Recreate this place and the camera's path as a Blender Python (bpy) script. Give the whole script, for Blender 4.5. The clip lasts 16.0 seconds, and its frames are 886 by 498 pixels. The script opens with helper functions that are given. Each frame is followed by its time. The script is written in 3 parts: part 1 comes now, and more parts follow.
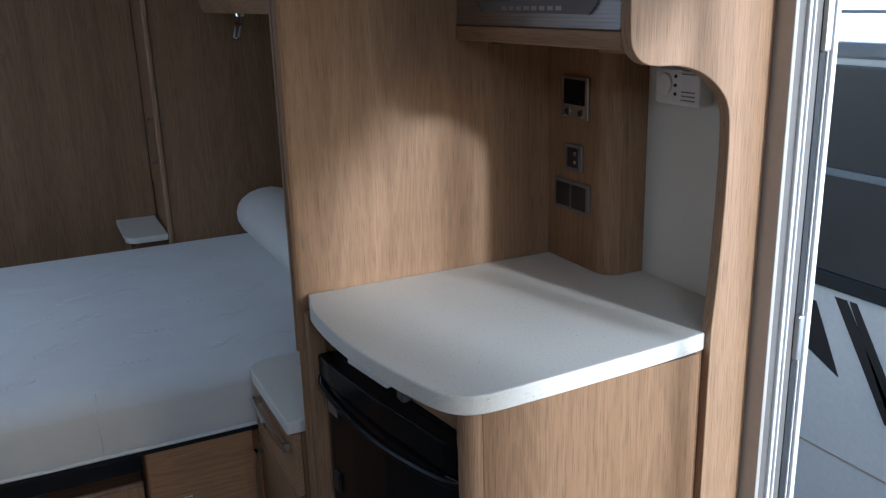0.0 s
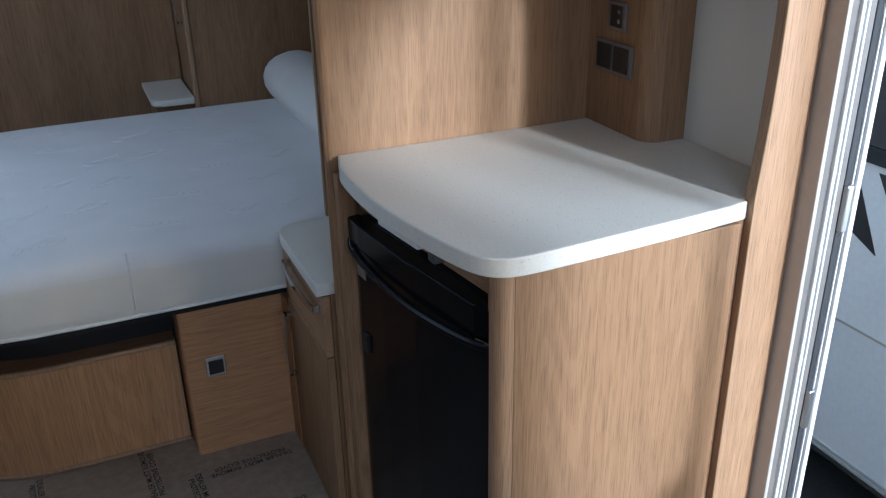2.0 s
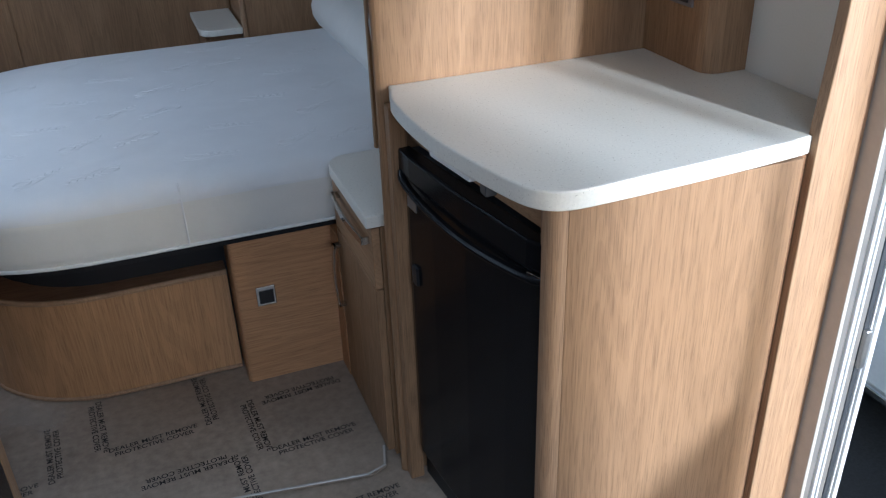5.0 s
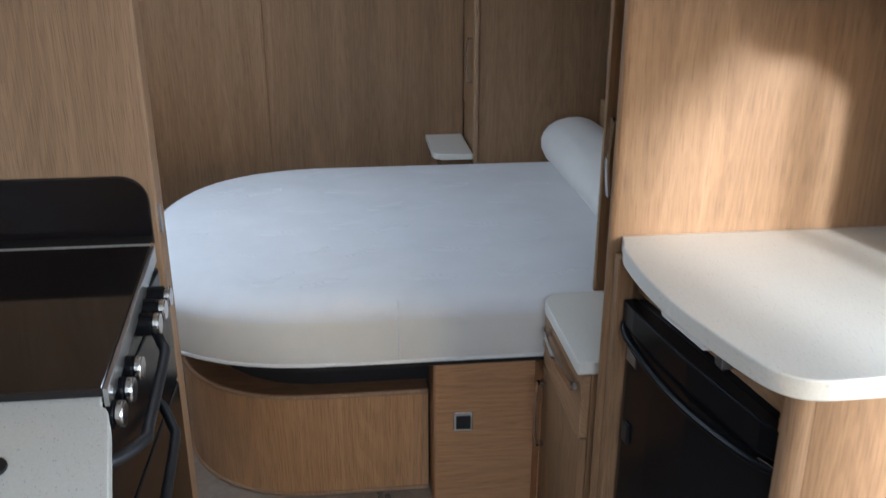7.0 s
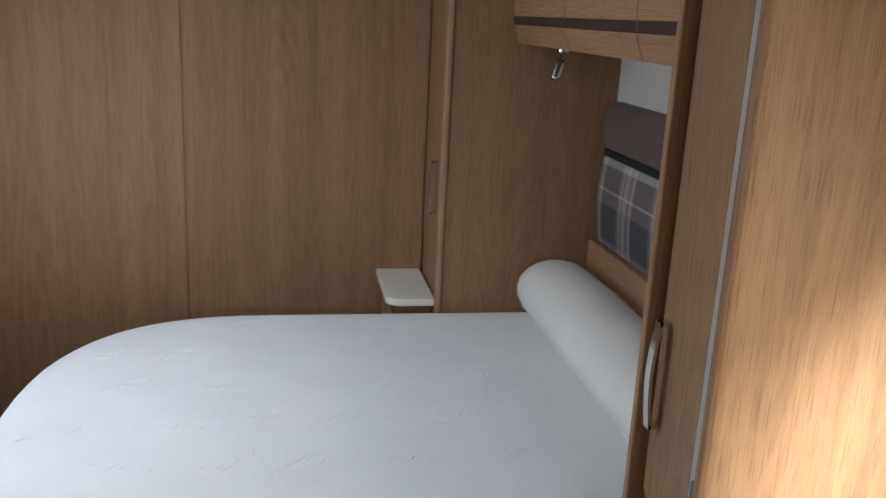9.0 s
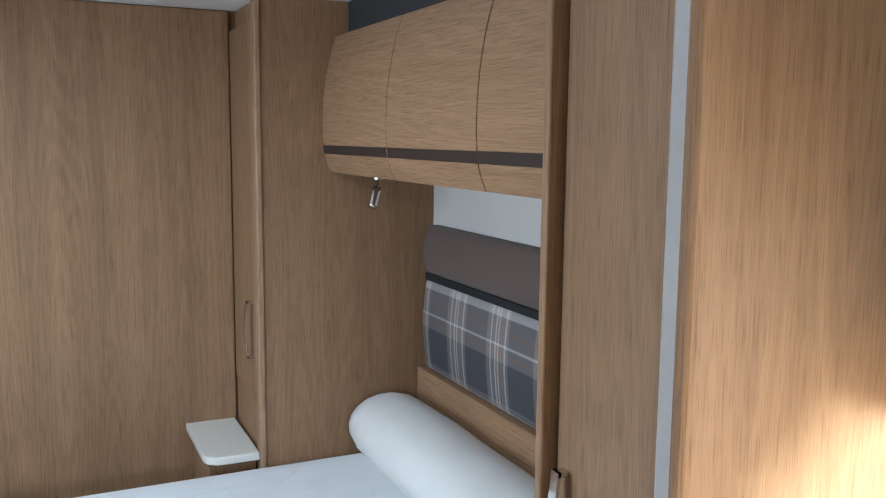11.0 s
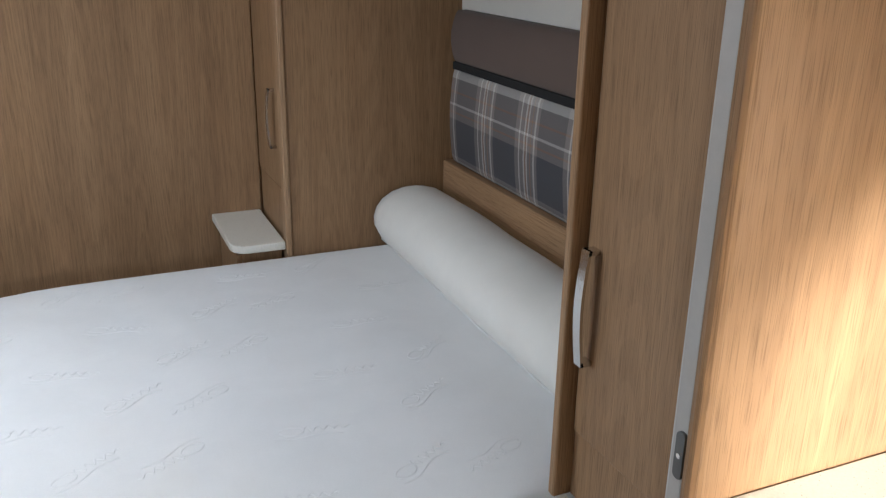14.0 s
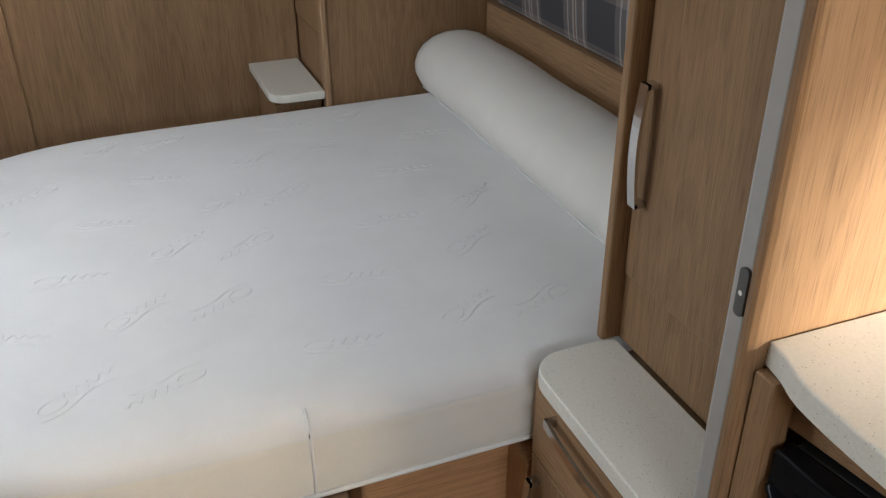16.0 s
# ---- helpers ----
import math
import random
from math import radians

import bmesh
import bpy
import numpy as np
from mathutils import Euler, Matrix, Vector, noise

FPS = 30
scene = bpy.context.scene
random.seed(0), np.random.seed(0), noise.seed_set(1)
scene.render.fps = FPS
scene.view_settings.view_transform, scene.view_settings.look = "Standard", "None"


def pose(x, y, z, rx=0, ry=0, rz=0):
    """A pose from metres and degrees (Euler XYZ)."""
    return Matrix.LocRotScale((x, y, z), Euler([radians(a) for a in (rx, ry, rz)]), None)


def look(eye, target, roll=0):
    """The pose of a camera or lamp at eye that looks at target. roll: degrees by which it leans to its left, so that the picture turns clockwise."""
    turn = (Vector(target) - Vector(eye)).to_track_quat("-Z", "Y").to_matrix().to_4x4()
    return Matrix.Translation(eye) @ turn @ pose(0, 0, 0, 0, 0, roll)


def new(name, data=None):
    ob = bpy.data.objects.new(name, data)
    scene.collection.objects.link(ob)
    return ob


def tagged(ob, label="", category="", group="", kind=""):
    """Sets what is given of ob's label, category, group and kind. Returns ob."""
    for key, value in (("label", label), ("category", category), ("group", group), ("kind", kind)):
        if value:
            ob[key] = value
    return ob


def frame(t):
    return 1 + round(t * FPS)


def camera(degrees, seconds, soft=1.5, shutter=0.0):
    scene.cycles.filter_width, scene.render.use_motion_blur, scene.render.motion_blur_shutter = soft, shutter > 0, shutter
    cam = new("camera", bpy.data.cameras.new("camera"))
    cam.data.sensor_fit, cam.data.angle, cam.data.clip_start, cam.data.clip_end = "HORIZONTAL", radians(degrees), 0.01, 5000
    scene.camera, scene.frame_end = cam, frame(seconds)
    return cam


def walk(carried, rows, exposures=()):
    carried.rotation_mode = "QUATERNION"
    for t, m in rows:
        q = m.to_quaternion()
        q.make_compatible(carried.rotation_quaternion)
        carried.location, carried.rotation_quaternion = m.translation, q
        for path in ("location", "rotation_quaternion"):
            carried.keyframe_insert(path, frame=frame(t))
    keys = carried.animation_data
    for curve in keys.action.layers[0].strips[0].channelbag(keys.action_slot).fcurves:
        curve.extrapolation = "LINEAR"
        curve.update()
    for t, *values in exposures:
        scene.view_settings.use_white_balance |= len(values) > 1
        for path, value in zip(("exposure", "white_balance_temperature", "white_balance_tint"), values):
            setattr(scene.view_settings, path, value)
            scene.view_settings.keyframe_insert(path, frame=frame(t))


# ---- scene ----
cam = camera(54.6, 16.0, soft=1.2, shutter=0.25)
PATH = [
    (0, (-0.427, -1.489, 1.457), (0.4, 0.242, 0.89), -1.7),
    (0.5, (-0.424, -1.48, 1.442), (0.367, 0.25, 0.823), -1.5),
    (1, (-0.426, -1.474, 1.434), (0.326, 0.242, 0.733), -1.6),
    (1.5, (-0.426, -1.464, 1.429), (0.306, 0.23, 0.657), -1.5),
    (2, (-0.425, -1.457, 1.42), (0.299, 0.211, 0.588), -1.2),
    (2.5, (-0.424, -1.453, 1.415), (0.283, 0.197, 0.533), -1.4),
    (3, (-0.42, -1.444, 1.41), (0.274, 0.179, 0.47), -1.4),
    (3.2, (-0.419, -1.444, 1.406), (0.27, 0.173, 0.45), -1.4),
    (5.5, (-0.448, -1.446, 1.419), (0.098, 0.223, 0.463), -1.5),
    (6, (-0.473, -1.455, 1.428), (-0.005, 0.271, 0.533), -0.8),
    (6.5, (-0.485, -1.45, 1.436), (-0.136, 0.335, 0.604), -0.2),
    (7, (-0.479, -1.401, 1.445), (-0.272, 0.458, 0.739), 0.0),
    (7.5, (-0.434, -1.25, 1.455), (-0.339, 0.668, 0.894), 0.8),
    (8, (-0.389, -1.102, 1.477), (-0.309, 0.829, 0.963), 2.6),
    (8.5, (-0.409, -0.982, 1.454), (-0.302, 0.934, 0.893), 3.0),
    (9, (-0.468, -0.774, 1.486), (-0.111, 1.123, 0.963), 2.9),
    (9.5, (-0.531, -0.65, 1.51), (0.075, 1.208, 1.086), 2.6),
    (10, (-0.552, -0.602, 1.527), (0.219, 1.22, 1.232), 1.3),
    (10.2, (-0.551, -0.596, 1.514), (0.266, 1.213, 1.265), 1.3),
    (12.3, (-0.568, -0.604, 1.527), (0.299, 1.174, 1.234), 0.6),
    (12.5, (-0.558, -0.593, 1.513), (0.291, 1.182, 1.155), 0.6),
    (13, (-0.538, -0.56, 1.48), (0.275, 1.192, 0.96), 1.3),
    (13.5, (-0.54, -0.556, 1.469), (0.246, 1.176, 0.849), 1.4),
    (14, (-0.539, -0.55, 1.452), (0.226, 1.168, 0.77), 1.0),
    (14.5, (-0.546, -0.546, 1.444), (0.205, 1.149, 0.694), 0.6),
    (15, (-0.553, -0.542, 1.433), (0.166, 1.135, 0.614), 0.1),
    (15.5, (-0.547, -0.532, 1.421), (0.124, 1.115, 0.506), -0.6),
    (16, (-0.54, -0.52, 1.409), (0.092, 1.107, 0.432), -0.4),
]
walk(cam, [(t, look(eye, target, roll)) for t, eye, target, roll in PATH],
     [(0, 0.27, 5000, 8), (1, 0.42, 5000, 8), (3, 0.72, 5050, 8), (5.5, 0.99, 5150, 8), (7, 1.32, 5500, 9), (8, 1.52, 5650, 10), (9, 1.62, 6050, 10), (9.5, 1.77, 6200, 10), (10, 2.07, 5450, 6), (12.5, 2.62, 5750, 8), (13, 2.32, 6150, 10), (14, 1.92, 6100, 10), (16, 1.58, 6450, 10)])

# ---- world, sun and exposure ----
world = bpy.data.worlds.new("world")
scene.world = world
world.use_nodes = True
wt = world.node_tree
sky = wt.nodes.new("ShaderNodeTexSky")
sky.sky_type = "NISHITA"
sky.sun_disc = False
sky.dust_density = 2.5
sky.sun_elevation = radians(13)
sky.sun_rotation = radians(166)
wt.links.new(sky.outputs["Color"], wt.nodes["Background"].inputs["Color"])
wt.nodes["Background"].inputs["Strength"].default_value = 0.15

SUN_DIR = Vector((-0.25, 1.0, -0.235))
sun = new("sun", bpy.data.lights.new("sun", "SUN"))
sun.data.energy, sun.data.angle, sun.data.color = 3.1, radians(4), (1.0, 0.96, 0.90)
sun.matrix_world = look((3, -9, 4), Vector((3, -9, 4)) + SUN_DIR)


def area_lamp(name, eye, target, w, h, watts, colour=(0.86, 0.93, 1.0)):
    """An added area lamp that stands in for daylight."""
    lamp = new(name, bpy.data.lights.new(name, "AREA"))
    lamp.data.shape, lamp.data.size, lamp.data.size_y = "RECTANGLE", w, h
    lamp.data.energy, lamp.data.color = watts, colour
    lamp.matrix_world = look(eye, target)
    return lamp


area_lamp("bedroom_window_light", (-1.60, 0.85, 1.25), (0, 0.95, 0.9), 0.85, 0.5, 3.0)
# fill lamp added under the ceiling to brighten the bed, no known rooflight
area_lamp("bedroom_fill_lamp", (-0.90, 0.95, 1.90), (-0.90, 0.95, 0), 0.28, 0.38, 1.9)
area_lamp("doorway_light", (1.02, -1.12, 1.05), (-0.55, -0.35, 0.35), 0.6, 1.0, 4.2, (0.93, 0.97, 1.0))
# added ceiling fill for the floor and low fronts, source assumed
area_lamp("lounge_fill_lamp", (-0.55, -2.9, 1.90), (-0.55, -2.9, 0), 0.95, 0.65, 30)

# ---- materials ----


def material(name):
    m = bpy.data.materials.new(name)
    m.use_nodes = True
    nt = m.node_tree
    return m, nt, nt.nodes["Principled BSDF"]


def node(nt, kind, **values):
    n = nt.nodes.new(kind)
    for key, value in values.items():
        n.inputs[key].default_value = value
    return n


def coords(nt, scale, rotation=(0, 0, 0)):
    tc = nt.nodes.new("ShaderNodeTexCoord")
    mp = nt.nodes.new("ShaderNodeMapping")
    mp.inputs["Scale"].default_value = scale
    mp.inputs["Rotation"].default_value = rotation
    nt.links.new(tc.outputs["Object"], mp.inputs["Vector"])
    return mp.outputs["Vector"]


def noise_tex(nt, vec, scale, detail=4, rough=0.6, distort=0.0):
    n = node(nt, "ShaderNodeTexNoise", Scale=scale, Detail=detail, Roughness=rough, Distortion=distort)
    nt.links.new(vec, n.inputs["Vector"])
    return n.outputs["Fac"]


def ramp(nt, fac, stops, constant=False):
    n = nt.nodes.new("ShaderNodeValToRGB")
    if constant:
        n.color_ramp.interpolation = "CONSTANT"
    e = n.color_ramp.elements
    while len(e) < len(stops):
        e.new(0.5)
    for el, (p, c) in zip(e, stops):
        el.position = p
        el.color = (*c, 1) if isinstance(c, tuple) else (c, c, c, 1)
    nt.links.new(fac, n.inputs["Fac"])
    return n.outputs["Color"]


def mix(nt, a, b, fac, mode="MIX"):
    n = nt.nodes.new("ShaderNodeMix")
    n.data_type, n.blend_type = "RGBA", mode
    for sock, v in ((n.inputs[6], a), (n.inputs[7], b)):
        if isinstance(v, tuple):
            sock.default_value = (*v, 1)
        else:
            nt.links.new(v, sock)
    if isinstance(fac, float):
        n.inputs[0].default_value = fac
    else:
        nt.links.new(fac, n.inputs[0])
    return n.outputs[2]


def bump(nt, bsdf, height, strength, distance=0.001):
    n = node(nt, "ShaderNodeBump", Strength=strength, Distance=distance)
    nt.links.new(height, n.inputs["Height"])
    nt.links.new(n.outputs["Normal"], bsdf.inputs["Normal"])


def wood(name, grain="z", light=(0.315, 0.190, 0.100), dark=(0.192, 0.108, 0.054), rough=0.42):
    """Foiled board with a fine straight grain along one axis."""
    m, nt, b = material(name)

    def s(across, along):
        return tuple(along if ax == grain else across for ax in "xyz")
    fibre = noise_tex(nt, coords(nt, s(230, 4)), 1.0, 4, 0.65)
    pores = noise_tex(nt, coords(nt, s(760, 16)), 1.0, 2, 0.5)
    flame = noise_tex(nt, coords(nt, s(6.5, 0.45)), 1.0, 1, 0.3, 0.0)
    broad = noise_tex(nt, coords(nt, s(22, 0.5)), 1.0, 3, 0.55)
    wave = nt.nodes.new("ShaderNodeMath")
    wave.operation = "MULTIPLY"
    wave.inputs[1].default_value = 190.0
    nt.links.new(flame, wave.inputs[0])
    sine = nt.nodes.new("ShaderNodeMath")
    sine.operation = "SINE"
    nt.links.new(wave.outputs[0], sine.inputs[0])
    c = mix(nt, dark, light, ramp(nt, broad, ((0.28, 0.5), (0.68, 1.0))))
    c = mix(nt, c, ramp(nt, fibre, ((0.34, 0.76), (0.6, 1.0))), 0.5, "MULTIPLY")
    c = mix(nt, c, ramp(nt, sine.outputs[0], ((0.0, 0.72), (0.3, 1.0))), 0.3, "MULTIPLY")
    c = mix(nt, c, ramp(nt, pores, ((0.36, 0.45), (0.48, 1.0))), 0.5, "MULTIPLY")
    nt.links.new(c, b.inputs["Base Color"])
    nt.links.new(ramp(nt, pores, ((0.3, rough + 0.18), (0.6, rough))), b.inputs["Roughness"])
    b.inputs["Specular IOR Level"].default_value = 0.25
    bump(nt, b, pores, 0.12, 0.0006)
    return m


def plain(name, colour, rough=0.5, metal=0.0, grain=0.08, scale=60, relief=0.05, coat=0.0):
    """A painted, plastic or metal surface with slight wear."""
    m, nt, b = material(name)
    v = coords(nt, (1, 1, 1))
    small, large = noise_tex(nt, v, scale, 5), noise_tex(nt, v, 2.5, 3)
    c = mix(nt, colour, ramp(nt, small, ((0.3, 1 - grain), (0.7, 1.0))), 1.0, "MULTIPLY")
    c = mix(nt, c, ramp(nt, large, ((0.3, 1 - grain), (0.7, 1.0))), 1.0, "MULTIPLY")
    nt.links.new(c, b.inputs["Base Color"])
    nt.links.new(ramp(nt, large, ((0.3, rough * 0.85), (0.7, min(1, rough * 1.15)))), b.inputs["Roughness"])
    b.inputs["Metallic"].default_value, b.inputs["Coat Weight"].default_value = metal, coat
    if relief:
        bump(nt, b, small, relief)
    return m


def speckled(name, colour):
    """Pale solid worktop with fine dark and amber flecks."""
    m, nt, b = material(name)
    v = coords(nt, (1, 1, 1))
    cells = node(nt, "ShaderNodeTexVoronoi", Scale=230.0)
    nt.links.new(v, cells.inputs["Vector"])
    sparse = noise_tex(nt, v, 95, 2)
    dots = ramp(nt, cells.outputs["Distance"], ((0.12, 1.0), (0.22, 0.0)))
    few = ramp(nt, sparse, ((0.47, 0.0), (0.58, 0.7)))
    c = mix(nt, colour, ramp(nt, noise_tex(nt, v, 240, 3), ((0.3, 0.9), (0.7, 1.0))), 1.0, "MULTIPLY")
    flecks = mix(nt, (0.30, 0.22, 0.12), (0.10, 0.09, 0.08), noise_tex(nt, v, 60, 1))
    c = mix(nt, c, flecks, mix(nt, dots, few, 1.0, "MULTIPLY"))
    nt.links.new(c, b.inputs["Base Color"])
    b.inputs["Roughness"].default_value = 0.38
    bump(nt, b, sparse, 0.03)
    return m


def fabric(name, colour, quilt=0.0, sheen=0.25):
    """Knitted ticking: fine weave, soft creases."""
    m, nt, b = material(name)
    v = coords(nt, (1, 1, 1))
    weave, crease = noise_tex(nt, v, 900, 2), noise_tex(nt, v, 7, 4, 0.6, 0.4)
    c = mix(nt, colour, ramp(nt, crease, ((0.3, 0.93), (0.7, 1.0))), 1.0, "MULTIPLY")
    c = mix(nt, c, ramp(nt, weave, ((0.3, 0.9), (0.7, 1.0))), 1.0, "MULTIPLY")
    nt.links.new(c, b.inputs["Base Color"])
    b.inputs["Roughness"].default_value = 0.9
    b.inputs["Sheen Weight"].default_value = sheen
    add = nt.nodes.new("ShaderNodeMath")
    add.operation = "MULTIPLY_ADD"
    add.inputs[1].default_value, add.inputs[2].default_value = 6.0 if quilt else 3.0, 0.0
    nt.links.new(crease, add.inputs[0])
    second = nt.nodes.new("ShaderNodeMath")
    nt.links.new(add.outputs[0], second.inputs[0])
    nt.links.new(weave, second.inputs[1])
    bump(nt, b, second.outputs[0], 0.35, 0.0015)
    return m


def plaid(name):
    """Grey tartan cloth with white and tan lines."""
    m, nt, b = material(name)
    tc = nt.nodes.new("ShaderNodeTexCoord")
    sep = nt.nodes.new("ShaderNodeSeparateXYZ")
    nt.links.new(tc.outputs["Object"], sep.inputs[0])

    def phase(sock, start, period):
        a = nt.nodes.new("ShaderNodeMath")
        a.operation, a.inputs[1].default_value = "SUBTRACT", start
        d = nt.nodes.new("ShaderNodeMath")
        d.operation, d.inputs[1].default_value = "DIVIDE", period
        f = nt.nodes.new("ShaderNodeMath")
        f.operation = "FRACT"
        nt.links.new(sock, a.inputs[0])
        nt.links.new(a.outputs[0], d.inputs[0])
        nt.links.new(d.outputs[0], f.inputs[0])
        return f.outputs[0]
    slate, grey, white, tan = (0.062, 0.062, 0.070), (0.215, 0.19, 0.18), (0.58, 0.55, 0.52), (0.30, 0.18, 0.12)
    warp = ramp(nt, phase(sep.outputs["Y"], 1.155, 0.228), (
        (0.0, grey), (0.05, white), (0.085, grey), (0.13, tan), (0.15, grey), (0.2, white), (0.23, tan), (0.26, white),
        (0.29, grey), (0.37, white), (0.395, grey), (0.48, slate)), True)
    weft = ramp(nt, phase(sep.outputs["Z"], 0.828, 0.28), (
        (0.0, grey), (0.07, white), (0.09, grey), (0.14, slate), (0.52, grey), (0.58, tan), (0.6, grey), (0.66, white),
        (0.68, grey), (0.78, tan), (0.8, grey), (0.92, white)), True)
    c = mix(nt, warp, weft, 0.5)
    weave = noise_tex(nt, coords(nt, (1, 1, 1)), 700, 2)
    c = mix(nt, c, ramp(nt, weave, ((0.3, 0.7), (0.7, 1.0))), 1.0, "MULTIPLY")
    nt.links.new(c, b.inputs["Base Color"])
    b.inputs["Roughness"].default_value = 0.9
    bump(nt, b, weave, 0.3)
    return m


WOOD = wood("oak_foil_upright", "z")
WOOD_Y = wood("oak_foil_lengthwise", "y", (0.375, 0.228, 0.122), (0.26, 0.149, 0.077))
BASE_WOOD = wood("oak_foil_bed_base", "z", (0.50, 0.285, 0.138), (0.36, 0.192, 0.088), 0.34)
BOX_WOOD = wood("oak_foil_bed_box", "x", (0.50, 0.275, 0.135), (0.37, 0.192, 0.09), 0.36)
WOOD_X = wood("oak_foil_crosswise", "x", (0.37, 0.217, 0.114), (0.25, 0.139, 0.070))
EDGE = wood("oak_edging", "z", (0.40, 0.255, 0.147), (0.27, 0.163, 0.09))
# brown of the bed rim, also darkens backings seen through gaps
DARK_WOOD = wood("brown_rim_and_gap_wood", "x", (0.23, 0.125, 0.065), (0.12, 0.06, 0.03))
TOP = speckled("speckled_worktop", (0.73, 0.71, 0.635))
TICKING = fabric("mattress_ticking", (0.76, 0.76, 0.755), 1)
CREAM = fabric("mattress_border", (0.75, 0.73, 0.675))
DARK_STRIPE = plain("dark_brown_inlay", (0.035, 0.026, 0.022), 0.4)
BLACK_CLOTH = fabric("black_piping_and_void_cloth", (0.010, 0.010, 0.011), 0.0, 0.0)
BROWN_CLOTH = fabric("brown_suede_cloth", (0.115, 0.080, 0.066), 0.0, 0.1)
PLAID = plaid("grey_plaid_cloth")
WHITE_WALL = plain("pale_wall_board", (0.72, 0.71, 0.66), 0.6, grain=0.05, scale=300, relief=0.12)
CEILING = plain("white_ceiling_board", (0.80, 0.79, 0.76), 0.6)
SHADE_BOARD = plain("charcoal_shade_board", (0.035, 0.036, 0.04), 0.7)
WHITE = plain("white_plastic", (0.78, 0.78, 0.76), 0.35)
GREY_FRAME = plain("grey_aluminium_paint", (0.46, 0.43, 0.385), 0.45)
STRIP = plain("pale_grey_strip", (0.40, 0.385, 0.36), 0.4)
CHANNEL = plain("dark_grey_channel", (0.15, 0.142, 0.13), 0.6)
SEAL = plain("rubber_seal", (0.025, 0.028, 0.032), 0.75)
CHROME = plain("brushed_chrome", (0.66, 0.65, 0.63), 0.2, 1.0, 0.05)
STEEL = plain("satin_steel", (0.50, 0.50, 0.49), 0.32, 1.0, 0.08)
DARKSTEEL = plain("dark_steel", (0.12, 0.12, 0.12), 0.35, 0.6)
BLACK = plain("black_gloss_plastic", (0.007, 0.007, 0.008), 0.2, coat=0.0, relief=0.01)
BLACK.node_tree.nodes["Principled BSDF"].inputs["Specular IOR Level"].default_value = 0.1
BLACK_MATT = plain("black_matt_plastic", (0.014, 0.014, 0.015), 0.5)
GLASS_BLACK = plain("black_hob_glass", (0.012, 0.010, 0.010), 0.06, coat=0.0, relief=0.0)
PAPER = plain("brown_protective_paper", (0.37, 0.295, 0.225), 0.45, grain=0.3, scale=45, relief=0.25)
INK = plain("black_ink", (0.02, 0.02, 0.02), 0.7)
SILVER_PAINT = plain("pale_silver_paint", (0.84, 0.88, 0.91), 0.25, coat=0.5, relief=0.0)
DARK_GLAZE = plain("dark_tinted_glazing", (0.02, 0.022, 0.026), 0.08, coat=1.0, relief=0.0)
GRAPHIC = plain("dark_vinyl_graphic", (0.03, 0.03, 0.033), 0.3)
ASPHALT = plain("asphalt", (0.05, 0.05, 0.05), 0.9, grain=0.4, scale=120, relief=0.6)

# ---- mesh helpers ----


def part(name, bm, mat, parent=None, label="", smooth=False):
    """Links a bmesh as one mesh object, under a thing or a part where one is given."""
    me = bpy.data.meshes.new(name)
    bm.normal_update()
    bm.to_mesh(me)
    bm.free()
    me.materials.append(mat)
    if smooth:
        me.polygons.foreach_set("use_smooth", [True] * len(me.polygons))
    ob = new(name, me)
    if parent:
        ob.parent = parent
        place = parent.location if parent.type == "EMPTY" else Vector()
        ob.matrix_parent_inverse = Matrix.Translation(-place)
    return tagged(ob, label)


def thing(name, base, label, category, group=""):
    e = new(name)
    e.empty_display_size = 0.1
    e.location = base
    return tagged(e, label, category, group)


def bevelled(bm, width, segments=2):
    if width:
        bmesh.ops.bevel(bm, geom=bm.edges[:], offset=width, segments=segments, affect="EDGES", profile=0.5, clamp_overlap=True)
    return bm


def box(x0, x1, y0, y1, z0, z1, bev=0.0015):
    bm = bmesh.new()
    bmesh.ops.create_cube(bm, size=1, matrix=Matrix.LocRotScale(
        ((x0 + x1) / 2, (y0 + y1) / 2, (z0 + z1) / 2), None, (x1 - x0, y1 - y0, z1 - z0)))
    return bevelled(bm, bev)


def prism(points, axis, a, b, bev=0.0015):
    """A polygon in the plane across an axis (x: y,z; y: x,z; z: x,y), thickened from a to b."""
    bm = bmesh.new()

    def put(p, d):
        u, v = p
        return {"x": (d, u, v), "y": (u, d, v), "z": (u, v, d)}[axis]
    low, high = [[bm.verts.new(put(p, d)) for p in points] for d in (a, b)]
    n = len(points)
    faces = [bm.faces.new(low), bm.faces.new(high[::-1])]
    for i in range(n):
        faces.append(bm.faces.new((low[i], high[i], high[(i + 1) % n], low[(i + 1) % n])))
    bmesh.ops.recalc_face_normals(bm, faces=bm.faces[:])
    if bev:
        caps = faces[0].edges[:] + faces[1].edges[:]
        bmesh.ops.bevel(bm, geom=caps, offset=bev, segments=3, affect="EDGES", profile=0.5, clamp_overlap=True)
    return bm


